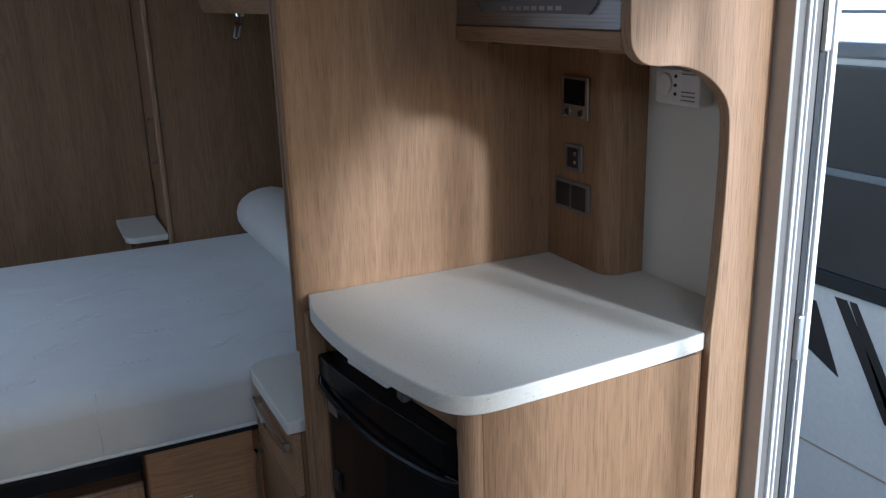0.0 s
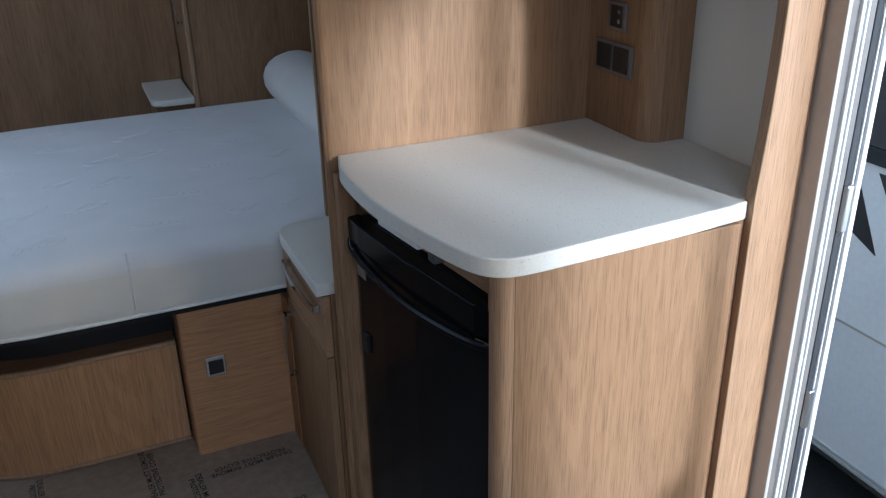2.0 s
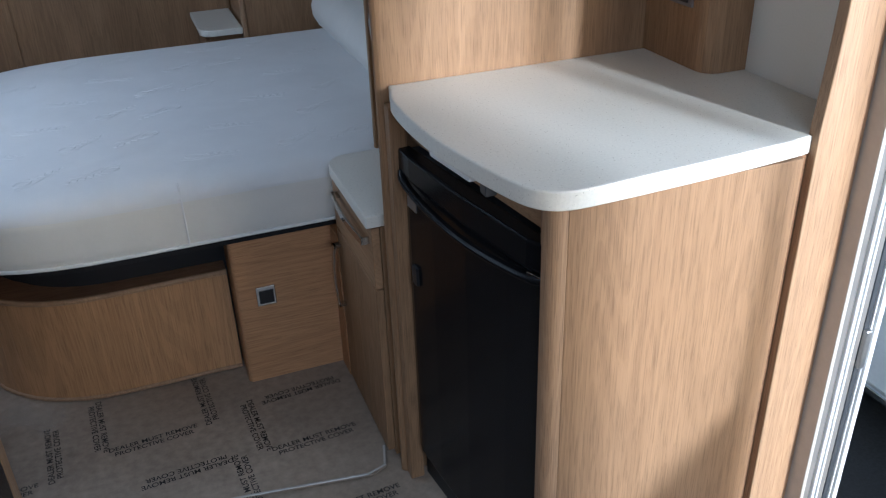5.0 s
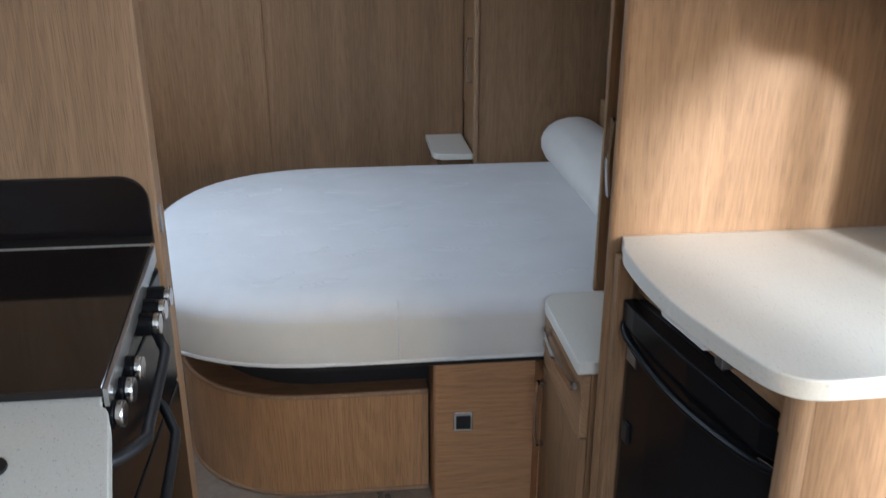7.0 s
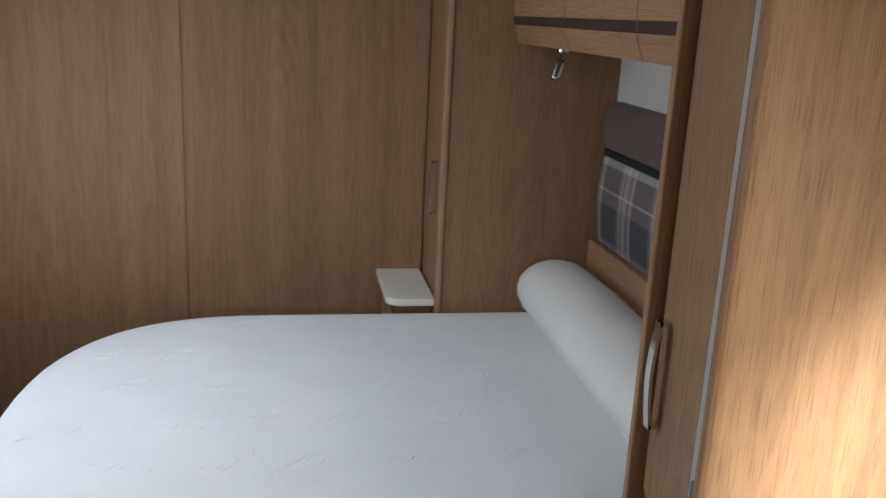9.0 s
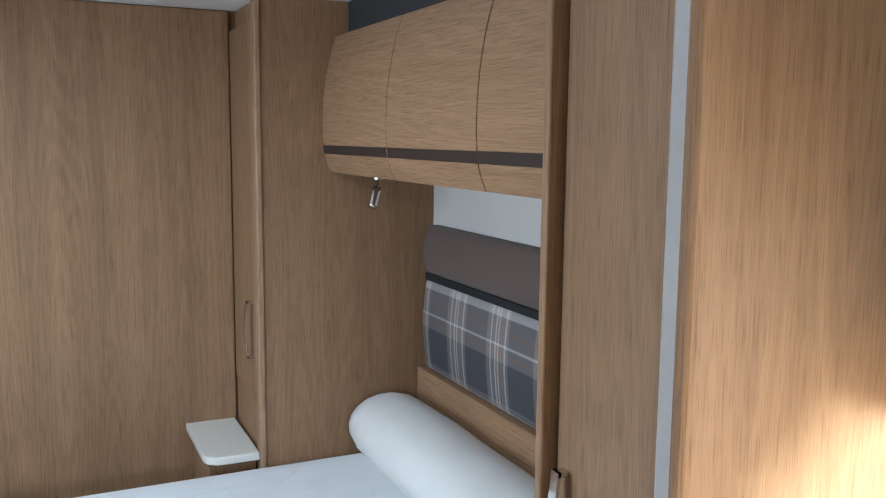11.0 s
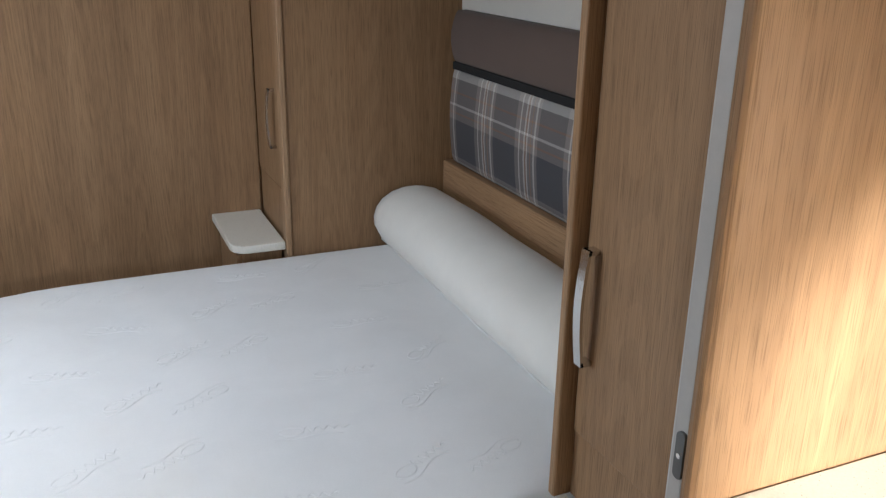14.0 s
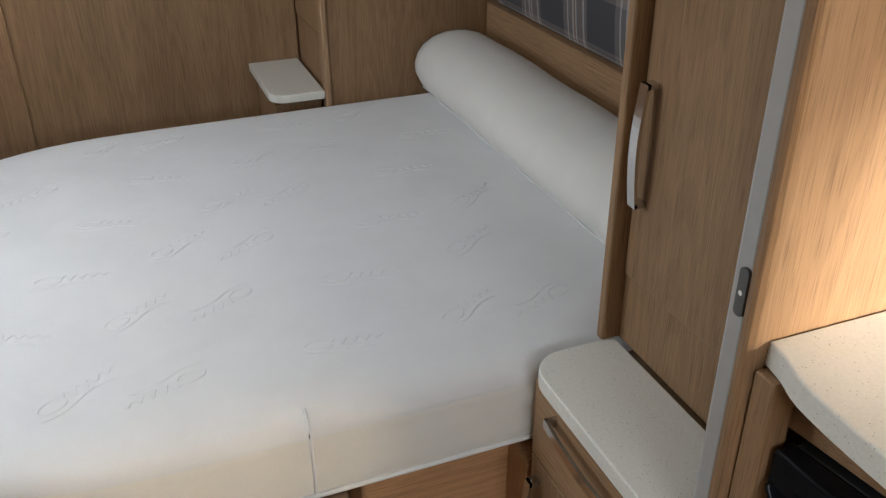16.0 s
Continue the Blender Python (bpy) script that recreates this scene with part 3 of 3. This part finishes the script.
for z in (0.90, 0.52, 1.40):
    part("keeper", box(0.654, 0.668, -0.563, -0.550, z - 0.04, z + 0.04, 0.003), STEEL, jamb)

# ---- bedside cabinet and wardrobe by the partition ----
XB = -0.036
bs = thing("bedside_cabinet", (0.04, 0.22, 0), "narrow oak-coloured bedside cabinet with drawer and door", "cabinet")
part("body", box(XB + 0.018, 0.60, 0.063, 0.398, 0.0, 0.609, 0.001), WOOD, bs)
d = part("drawer_front", box(XB, XB + 0.0175, 0.066, 0.394, 0.462, 0.606, 0.002), WOOD_Y, bs)
bow_handle(d, (XB, 0.33, 0.575), (XB, 0.085, 0.572), (-0.026, 0, 0))
d = part("door", box(XB, XB + 0.0175, 0.066, 0.394, 0.015, 0.458, 0.002), WOOD, bs)
bow_handle(d, (XB, 0.368, 0.425), (XB, 0.368, 0.25), (-0.026, 0, 0))
part("top", prism(rounded(XB - 0.012, 0.103, 0.0625, 0.406, (0.004, 0, 0, 0.055)), "z", 0.610, 0.638, 0.003), TOP, bs, "pale speckled top with rounded corner")

XW = 0.104
wd = thing("wardrobe", (0.3, 0.24, 0.64), "tall oak-coloured wardrobe standing over the bedside top", "wardrobe", "wardrobes")
part("body", box(XW + 0.02, 0.60, 0.063, 0.403, 0.639, ZC - 0.001, 0.001), WOOD, wd)
part("lower_panel", box(XW + 0.006, XW + 0.0195, 0.063, 0.405, 0.639, 0.752, 0.001), WOOD, wd)
d = part("door", box(XW, XW + 0.0195, 0.066, 0.399, 0.756, ZC - 0.02, 0.003), WOOD, wd)
bow_handle(d, (XW, 0.374, 1.056), (XW, 0.374, 0.880), (-0.026, 0, 0), 0.018)
part("corner_post", prism(rounded(0.080, XW + 0.04, 0.4035, 0.424, (0.004, 0, 0, 0.008)), "z", 0.639, ZC - 0.001, 0), WOOD, wd)

# the far wardrobe and its shelf
XF, YS = -0.016, 1.687
wf = thing("wardrobe", (0.25, 1.85, 0), "tall oak-coloured wardrobe beyond the bed", "wardrobe", "wardrobes")
part("side", box(XF + 0.012, 0.60, YS, YS + 0.018, 0.0, ZC - 0.001, 0.001), WOOD, wf)
part("body", box(XF + 0.02, 0.60, YS + 0.0185, YB - 0.001, 0.0, ZC - 0.001, 0.001), WOOD, wf)
d = part("door", box(XF, XF + 0.0195, YS + 0.032, YB - 0.006, 0.785, ZC - 0.06, 0.003), WOOD, wf)
bow_handle(d, (XF, 1.775, 1.06), (XF, 1.775, 0.895), (-0.026, 0, 0))
part("lower_front", box(XF + 0.004, XF + 0.0195, YS + 0.02, YB - 0.004, 0.0, 0.78, 0.001), WOOD, wf)
part("corner_post", prism(rounded(XF - 0.006, XF + 0.0115, YS - 0.006, YS + 0.03, (0.005, 0.005, 0, 0.004)), "z", 0.0, ZC - 0.001, 0), EDGE, wf)
shelf = thing("bedside_cabinet", (-0.09, 1.87, 0), "small oak-coloured bedside cabinet beyond the bed", "cabinet")
part("body", box(-0.135, XF - 0.007, 1.74, YB - 0.007, 0.0, 0.6235, 0.002), WOOD, shelf)
part("door", box(-0.151, -0.1355, 1.742, YB - 0.008, 0.02, 0.605, 0.002), WOOD, shelf)
part("top", prism(rounded(-0.170, XF - 0.0065, 1.690, YB - 0.001, (0.05, 0.004, 0, 0)), "z", 0.624, 0.647, 0.003), TOP, shelf, "pale speckled top with rounded corner")

# ---- bed end wall, headboard, overhead locker ----
structure("wall_bedhead", box(0.502, XR - 0.001, 0.433, YS - 0.001, 0.0, ZC - 0.001, 0), WHITE_WALL, "pale wall board behind the bed head", "wall")
tagged(part("headboard_ledge", box(0.452, 0.5015, 0.433, YS - 0.001, 0.47, 0.843, 0.004), WOOD_Y), "oak-coloured ledge board behind the bolster", "ledge")
hb = thing("headboard", (0.48, 1.05, 0.85), "padded headboard in brown suede and grey plaid", "headboard")


def pad(name, z0, z1, x_low, x_high, mat, puff=0.012):
    """A padded band between two heights, its front swelling a little."""
    prof = [(0.5015, z0), (x_low + 0.004, z0)]
    prof += [(x_low + (x_high - x_low) * s - puff * math.sin(math.pi * s), z0 + (z1 - z0) * s) for s in (0.06, 0.2, 0.4, 0.6, 0.8, 0.94)]
    prof += [(x_high + 0.004, z1), (0.5015, z1)]
    return part(name, prism(prof, "y", 0.445, YS - 0.028, 0.008), mat, hb, "", True)


pad("plaid_pad", 0.846, 1.112, 0.468, 0.466, PLAID)
pad("top_pad", 1.128, 1.268, 0.468, 0.472, BROWN_CLOTH, 0.016)
part("black_piping", box(0.464, 0.5015, 0.445, YS - 0.028, 1.108, 1.130, 0.003), BLACK_CLOTH, hb)

LOCK = [(0.186, 1.422), (0.176, 1.444), (0.168, 1.473), (0.164, 1.51), (0.163, 1.549), (0.165, 1.60), (0.169, 1.645), (0.178, 1.70), (0.190, 1.75), (0.203, 1.79)]
locker = thing("overhead_locker", (0.33, 1.05, 1.42), "oak-coloured overhead locker with three bowed doors", "cabinet")
# body coloured dark so that the door gaps look shaded
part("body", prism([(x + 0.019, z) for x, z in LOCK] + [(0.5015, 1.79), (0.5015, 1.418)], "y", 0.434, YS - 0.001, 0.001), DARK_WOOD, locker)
for y0, y1 in ((1.217, YS - 0.004), (0.779, 1.213), (0.436, 0.775)):
    part("door", prism(spline(LOCK, 3) + [(x + 0.0185, z) for x, z in LOCK[::-1]], "y", y0, y1, 0.0015), WOOD_Y, locker, "bowed oak-coloured door", False)
    part("stripe", prism([(x - 0.0012, z) for x, z in ((0.168, 1.473), (0.1655, 1.496))] + [(0.168, 1.496), (0.1705, 1.473)], "y", y0 + 0.001, y1 - 0.001, 0), DARK_STRIPE, locker, "dark inlaid stripe")
# dark board put where only shade fills the recess over the locker
structure("ceiling_void_board", box(0.24, 0.5015, 0.434, YS - 0.001, 1.7905, ZC - 0.001, 0), SHADE_BOARD, "charcoal board painting the shade above the overhead locker", "panel")

lamp = thing("reading_lamp", (0.285, 1.58, 1.40), "small chrome spotlight under the overhead locker", "lamp")
part("mount", disc((0.285, 1.575, 1.412), "z", 0.017, 0.012, 20), CHROME, lamp)
part("stem", tube([(0.285, 1.575, 1.41), (0.283, 1.573, 1.392), (0.277, 1.566, 1.378)], 0.004, 10), CHROME, lamp, "", True)
part("head", tube([(0.277, 1.566, 1.384), (0.274, 1.563, 1.374), (0.262, 1.557, 1.338), (0.260, 1.556, 1.333)], 0.0125, 16), CHROME, lamp, "", True)

# ---- the bed ----
def bed_outline(x_end, x_straight, y0, y1, x_head, steps=26, power=2.35):
    """A slab with a full rounded foot, anticlockwise from the head."""
    cy, ry, rx = (y0 + y1) / 2, (y1 - y0) / 2, x_straight - x_end
    out = [(x_head, y1)] + [(x_head + (x_straight - x_head) * k / 8, y1) for k in range(1, 8)]
    for k in range(steps + 1):
        a = math.pi / 2 + math.pi * k / steps
        c, s = math.cos(a), math.sin(a)
        out.append((x_straight - rx * abs(c) ** (2 / power), cy + ry * math.copysign(abs(s) ** (2 / power), s)))
    return out + [(x_straight + (x_head - x_straight) * k / 8, y0) for k in range(1, 8)] + [(x_head, y0)]


bed = thing("island_bed", (-0.4, 1.05, 0), "oak-coloured island bed base with rounded foot", "bed")
base_line = bed_outline(-1.0, -0.58, 0.565, 1.545, 0.45)
shell = [p for p in base_line if p[0] < -0.301]
shell = [(-0.3, 1.545)] + shell + [(-0.3, 0.565)]
inner = inset(base_line, 0.016)
inner = [(-0.3, 1.529)] + [p for p in inner if p[0] < -0.301] + [(-0.3, 0.581)]
part("curved_panel", prism(shell + inner[::-1], "z", 0.0, 0.296, 0.001), BASE_WOOD, bed, "", False)
rim_in = inset(base_line, 0.085)
rim_in = [(-0.3, 1.46)] + [p for p in rim_in if p[0] < -0.301] + [(-0.3, 0.65)]
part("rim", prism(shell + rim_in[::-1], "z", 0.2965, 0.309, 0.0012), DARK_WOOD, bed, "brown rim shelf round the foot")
part("rim_edging", tube([(x, y, 0.303) for x, y in shell], 0.0075, 8), EDGE, bed, "pale edging strip", True)
# platform, frame and support are black to paint the void's shade
part("platform", prism(inset(bed_outline(-0.93, -0.55, 0.60, 1.50, 0.445), 0.0), "z", 0.0, 0.30, 0), BLACK_MATT, bed)
part("slat_frame", prism(bed_outline(-0.98, -0.55, 0.47, 1.60, 0.448), "z", 0.427, 0.464, 0.002), BLACK_CLOTH, bed, "bed frame blackened for the shade under the mattress")
part("slat_support", prism(bed_outline(-0.90, -0.55, 0.62, 1.48, 0.44), "z", 0.3005, 0.427, 0), BLACK_CLOTH, bed)
part("floor_trim", tube([(x, y, 0.006) for x, y in shell], 0.006, 8), EDGE, bed, "", True)

bb = thing("bed_box", (-0.16, 0.5, 0), "low oak-coloured box beside the bed base", "cabinet")
part("front", prism(rounded(-0.294, XB + 0.0175, 0.480, 0.60, (0.012, 0, 0, 0)), "z", 0.0, 0.424, 0.0015), BOX_WOOD, bb)
part("filler", box(XB + 0.0005, 0.10, 0.4085, 0.4795, 0.0, 0.424, 0.001), BOX_WOOD, bb)
ps = part("socket_plate", box(-0.243, -0.193, 0.4755, 0.480, 0.231, 0.287, 0.002), CHROME, bb, "chrome socket plate")
part("socket_insert", box(-0.236, -0.199, 0.4735, 0.476, 0.238, 0.276, 0.003), BLACK_MATT, ps)

FOOT = bed_outline(-1.087, -0.50, 0.410, 1.668, 0.451, 30, 2.6)
mattress = thing("mattress", (-0.3, 1.05, 0.465), "thick white knitted mattress with cream border", "mattress")
part("border", cushion(FOOT, ((0.030, 0.4645), (0.012, 0.468), (0.004, 0.478), (0.0, 0.50), (-0.002, 0.54), (-0.001, 0.572), (0.0, 0.585), (0.008, 0.598))), CREAM, mattress, "cream side border", True)
part("top", cushion(FOOT, ((0.0025, 0.568), (0.0008, 0.577), (0.0002, 0.5852), (0.003, 0.5935), (0.009, 0.603), (0.019, 0.613), (0.034, 0.6215), (0.054, 0.6280), (0.080, 0.6317), (0.11, 0.633))), TICKING, mattress, "", True)
part("seam", tube([(x, y, 0.474) for x, y in inset(FOOT, 0.004)], 0.005, 8), WHITE, mattress, "white piped seam", True)

for k in (39, 46):
    foot = [Vector((*inset(FOOT, d)[k], z)) for d, z in ((0.012, 0.468), (-0.001, 0.485), (-0.003, 0.54), (-0.001, 0.585), (0.004, 0.602), (0.013, 0.6145), (0.026, 0.622))]
    part("border_seam", tube(foot, 0.0022, 6), TICKING, mattress, "", True)
loop = [(0.022 * math.cos(a), 0.013 * math.sin(a)) for a in (2 * math.pi * k / 20 for k in range(21))]
curl = [(0.022 + 0.085 * k / 30, 0.010 * math.sin(k * 0.95) * (1 - k / 45) + 0.004) for k in range(31)]
tail = [(-0.03 + 0.12 * k / 16, -0.018 - 0.006 * math.sin(k * 0.4)) for k in range(17)]
motif = bmesh.new()
for line in (loop, curl, tail):
    rows = [(motif.verts.new((x, y - 0.0022, 0)), motif.verts.new((x, y, 0.0016)), motif.verts.new((x, y + 0.0022, 0))) for x, y in line]
    for a, b in zip(rows, rows[1:]):
        motif.faces.new((a[0], b[0], b[1], a[1]))
        motif.faces.new((a[1], b[1], b[2], a[2]))
first = part("stitched_motif", motif, TICKING, mattress, "faint stitched scroll", True)
spots = [(-0.92 + 0.2 * i + (0.09 if k % 2 else 0), 0.56 + 0.19 * k) for k in range(6) for i in range(6)]
spots = [(x, y) for x, y in spots if x <= 0.16 and (x >= -0.78 or 0.7 < y < 1.35)]
for n, (x, y) in enumerate(spots):
    ob = first if n == 0 else new("stitched_motif", first.data)
    ob.parent, ob.matrix_parent_inverse = mattress, Matrix.Translation(-mattress.location)
    turn = (28, 205, -12)[n % 3] + random.uniform(-9, 9)
    ob.location, ob.rotation_euler = (x + random.uniform(-0.02, 0.02), y + random.uniform(-0.02, 0.02), 0.6331), (0, 0, radians(turn))
prof = [(0.4505, 0.6315), (0.262, 0.6315), (0.248, 0.636), (0.230, 0.655), (0.217, 0.682), (0.215, 0.711), (0.224, 0.740), (0.244, 0.765), (0.276, 0.785),
        (0.316, 0.796), (0.355, 0.797), (0.395, 0.786), (0.428, 0.765), (0.446, 0.738), (0.4505, 0.70)]
bm = bmesh.new()
rows = []
for k in range(25):
    s = k / 24
    y = 0.436 + (1.662 - 0.436) * s
    pinch = 1 - 0.10 * max(0, abs(s - 0.5) * 2 - 0.9) / 0.1
    sag = 0.004 * math.sin(9 * s + 1) - 0.004 * math.sin(23 * s)
    rows.append([bm.verts.new((0.345 + (x - 0.345) * pinch, y, 0.6315 + (z - 0.6315) * (pinch + sag * 3))) for x, z in prof])
for a, b in zip(rows, rows[1:]):
    for k in range(len(prof)):
        bm.faces.new((a[k], a[(k + 1) % len(prof)], b[(k + 1) % len(prof)], b[k]))
bm.faces.new(rows[0])
bm.faces.new(rows[-1][::-1])
bmesh.ops.recalc_face_normals(bm, faces=bm.faces[:])
bolster = thing("bolster", (0.34, 1.05, 0.6315), "white knitted bolster pillow lying against the headboard", "pillow")
part("cover", bm, CREAM, bolster, "", True)
part("seam", tube([(0.2465 - 0.002 * math.sin(k * 1.3), 0.445 + 1.205 * k / 24, 0.636) for k in range(25)], 0.0024, 6), WHITE, bolster, "piped seam", True)
part("end_cap", prism([(0.345 + (x - 0.345) * 0.86, 0.634 + (z - 0.6315) * 0.88) for x, z in prof], "y", 1.6622, 1.6648, 0.001), TICKING, bolster)

# ---- cooker and kitchen worktop on the other side ----
kit = tagged(part("worktop", prism([(-1.599, -0.001), (-0.818, -0.001)] + spline([(-0.812, -0.06), (-0.798, -0.1), (-0.772, -0.49), (-0.753, -0.549), (-0.729, -0.646), (-0.709, -0.728), (-0.686, -0.83), (-0.672, -0.93), (-0.668, -1.03), (-0.676, -1.16), (-0.70, -1.3), (-0.73, -1.42), (-0.745, -1.55), (-0.745, -2.2)]) + [(-1.599, -2.2)], "z", 0.918, 0.946, 0.003), TOP), "pale speckled kitchen worktop beside the cooker", "worktop")
kc = thing("kitchen_unit", (-1.2, -1.4, 0), "oak-coloured kitchen base unit", "cabinet")
part("body", box(-1.598, -0.78, -2.19, -0.60, 0.0, 0.917, 0.002), WOOD, kc)
ck = thing("cooker", (-1.1, -0.27, 0), "black gas cooker with glass lid and chrome knobs", "cooker")
part("body", box(-1.45, -0.800, -0.595, -0.045, 0.02, 0.917, 0.003), BLACK_MATT, ck)
lid = part("lid", prism([(-1.40, -0.05), (-0.806, -0.05), (-0.766, -0.517), (-1.40, -0.517)], "z", 0.9465, 0.958, 0.002), GLASS_BLACK, ck, "black glass lid")
part("lid_trim", prism([(-0.806, -0.05), (-0.800, -0.05), (-0.760, -0.517), (-0.766, -0.517)], "z", 0.930, 0.957, 0.001), STEEL, ck, "steel edge trim")
part("fascia", prism([(-0.806, -0.09), (-0.790, -0.09), (-0.777, -0.59), (-0.806, -0.59)], "z", 0.888, 0.930, 0.003), BLACK, ck)
for y in (-0.175, -0.222, -0.270, -0.40, -0.455, -0.51):
    x = -0.79 + (-0.175 - y) * 0.026
    kn = part("knob", disc((x + 0.012, y, 0.920), "x", 0.0165, 0.026, 20, 0.003), BLACK, ck, "black knob with chrome cap")
    part("cap", disc((x + 0.030, y, 0.920), "x", 0.0155, 0.010, 20, 0.003), CHROME, kn)
for n, z0, z1 in (("grill_door", 0.72, 0.884), ("oven_door", 0.20, 0.715)):
    part(n, box(-0.806, -0.786, -0.59, -0.06, z0, z1, 0.004), BLACK, ck)
for z in (0.885, 0.750):
    part("handle", tube(spline([(-0.792, -0.205, z + 0.010), (-0.775, -0.225, z + 0.008), (-0.754, -0.272, z + 0.001), (-0.747, -0.292, z), (-0.738, -0.388, z), (-0.730, -0.490, z), (-0.728, -0.512, z + 0.001), (-0.748, -0.552, z + 0.003), (-0.782, -0.585, z + 0.008)], 2), 0.0075, 10), BLACK_MATT, ck, "black bent bar handle", True)
splash = tagged(part("splashback", prism(rounded(-1.42, -0.810, 0.9465, 1.063, (0, 0, 0.045, 0)), "y", -0.010, -0.001, 0.002), GLASS_BLACK), "black glass splashback with rounded corner", "splashback")
part("waste_plug", disc((-0.845, -0.648, 0.9475), "z", 0.02, 0.004, 20), BLACK_MATT, kit)

# ---- loose film by the foot of the bed ----
film_mat, fnt, fb = material("clear_polythene")
fb.inputs["Base Color"].default_value, fb.inputs["Roughness"].default_value = (0.75, 0.75, 0.73, 1), 0.12
fb.inputs["Alpha"].default_value = 0.08
bump(fnt, fb, noise_tex(fnt, coords(fnt, (1, 1, 1)), 40, 4), 0.8, 0.004)
bm = bmesh.new()
rows = []
for i in range(15):
    x = -1.06 + 0.30 * i / 14
    rows.append([bm.verts.new((x, 0.50 + 0.035 * math.sin(i * 0.9) + 0.10 * k / 6 + max(0, -x - 0.9) * 0.5, 0.004 + 0.012 * abs(noise.noise((x * 22, k * 0.9, 0.3))))) for k in range(7)])
for a, b in zip(rows, rows[1:]):
    for k in range(6):
        bm.faces.new((a[k], b[k], b[k + 1], a[k + 1]))
tagged(part("polythene_film", bm, film_mat, None, "", True), "crumpled clear polythene film on the floor", "plastic sheet")

# ---- outside: ground and the neighbouring caravan ----
structure("ground", box(-60, 60, -60, 60, -0.62, -0.52, 0), ASPHALT, "dark asphalt yard", "ground")
haze, hnt, hb_ = material("white_haze")
hb_.inputs["Base Color"].default_value = (0.8, 0.8, 0.8, 1)
hb_.inputs["Emission Color"].default_value = (0.94, 0.97, 1.0, 1)
hb_.inputs["Emission Strength"].default_value = 1.5
structure("backdrop", box(58.0, 58.3, -59, 59, -0.52, 45, 0), haze, "bright white hazy sky in the distance", "backdrop")
nb = thing("neighbour_caravan", (2.5, 0.5, -0.52), "pale silver caravan parked beside the door", "caravan")
part("body", box(1.50, 3.6, -2.5, 3.5, -0.285, 1.305, 0.03), SILVER_PAINT, nb)
part("roof_rail", box(1.485, 1.53, -2.5, 3.5, 1.272, 1.312, 0.008), plain("grey_rail", (0.25, 0.27, 0.29), 0.4), nb)
w = part("window", box(1.488, 1.502, -0.9, 2.2, 0.665, 1.255, 0.006), DARK_GLAZE, nb, "dark tinted window")
part("frame", box(1.480, 1.490, -0.9, 2.2, 0.655, 0.70, 0.004), SEAL, w)
part("sash", box(1.482, 1.492, -0.9, 2.2, 0.965, 0.985, 0.003), plain("grey_sash", (0.22, 0.25, 0.28), 0.4), w)
part("skirt_rail", box(1.483, 1.503, -2.5, 3.5, -0.285, -0.262, 0.004), CHROME, nb)
part("body_seam", box(1.4965, 1.5005, -2.5, 3.5, 0.165, 0.171, 0), GREY_FRAME, nb)
for pts in (((0.135, 0.60), (0.110, 0.60), (0.012, 0.405), (0.135, 0.46)), ((0.050, 0.632), (0.012, 0.632), (-0.19, 0.33), (-0.145, 0.33)), ((0.002, 0.632), (-0.02, 0.632), (-0.30, 0.20), (-0.24, 0.20))):
    part("graphic", prism(list(pts), "x", 1.4968, 1.5002, 0), GRAPHIC, nb, "dark vinyl stripe")
for y in (-1.2, 2.4):
    wh = part("wheel", disc((1.62, y, -0.27), "x", 0.25, 0.2, 32, 0.02), SEAL, nb, "dark tyre")
part("chassis", box(1.75, 3.4, -2.3, 3.3, -0.52, -0.286, 0.01), SEAL, nb)
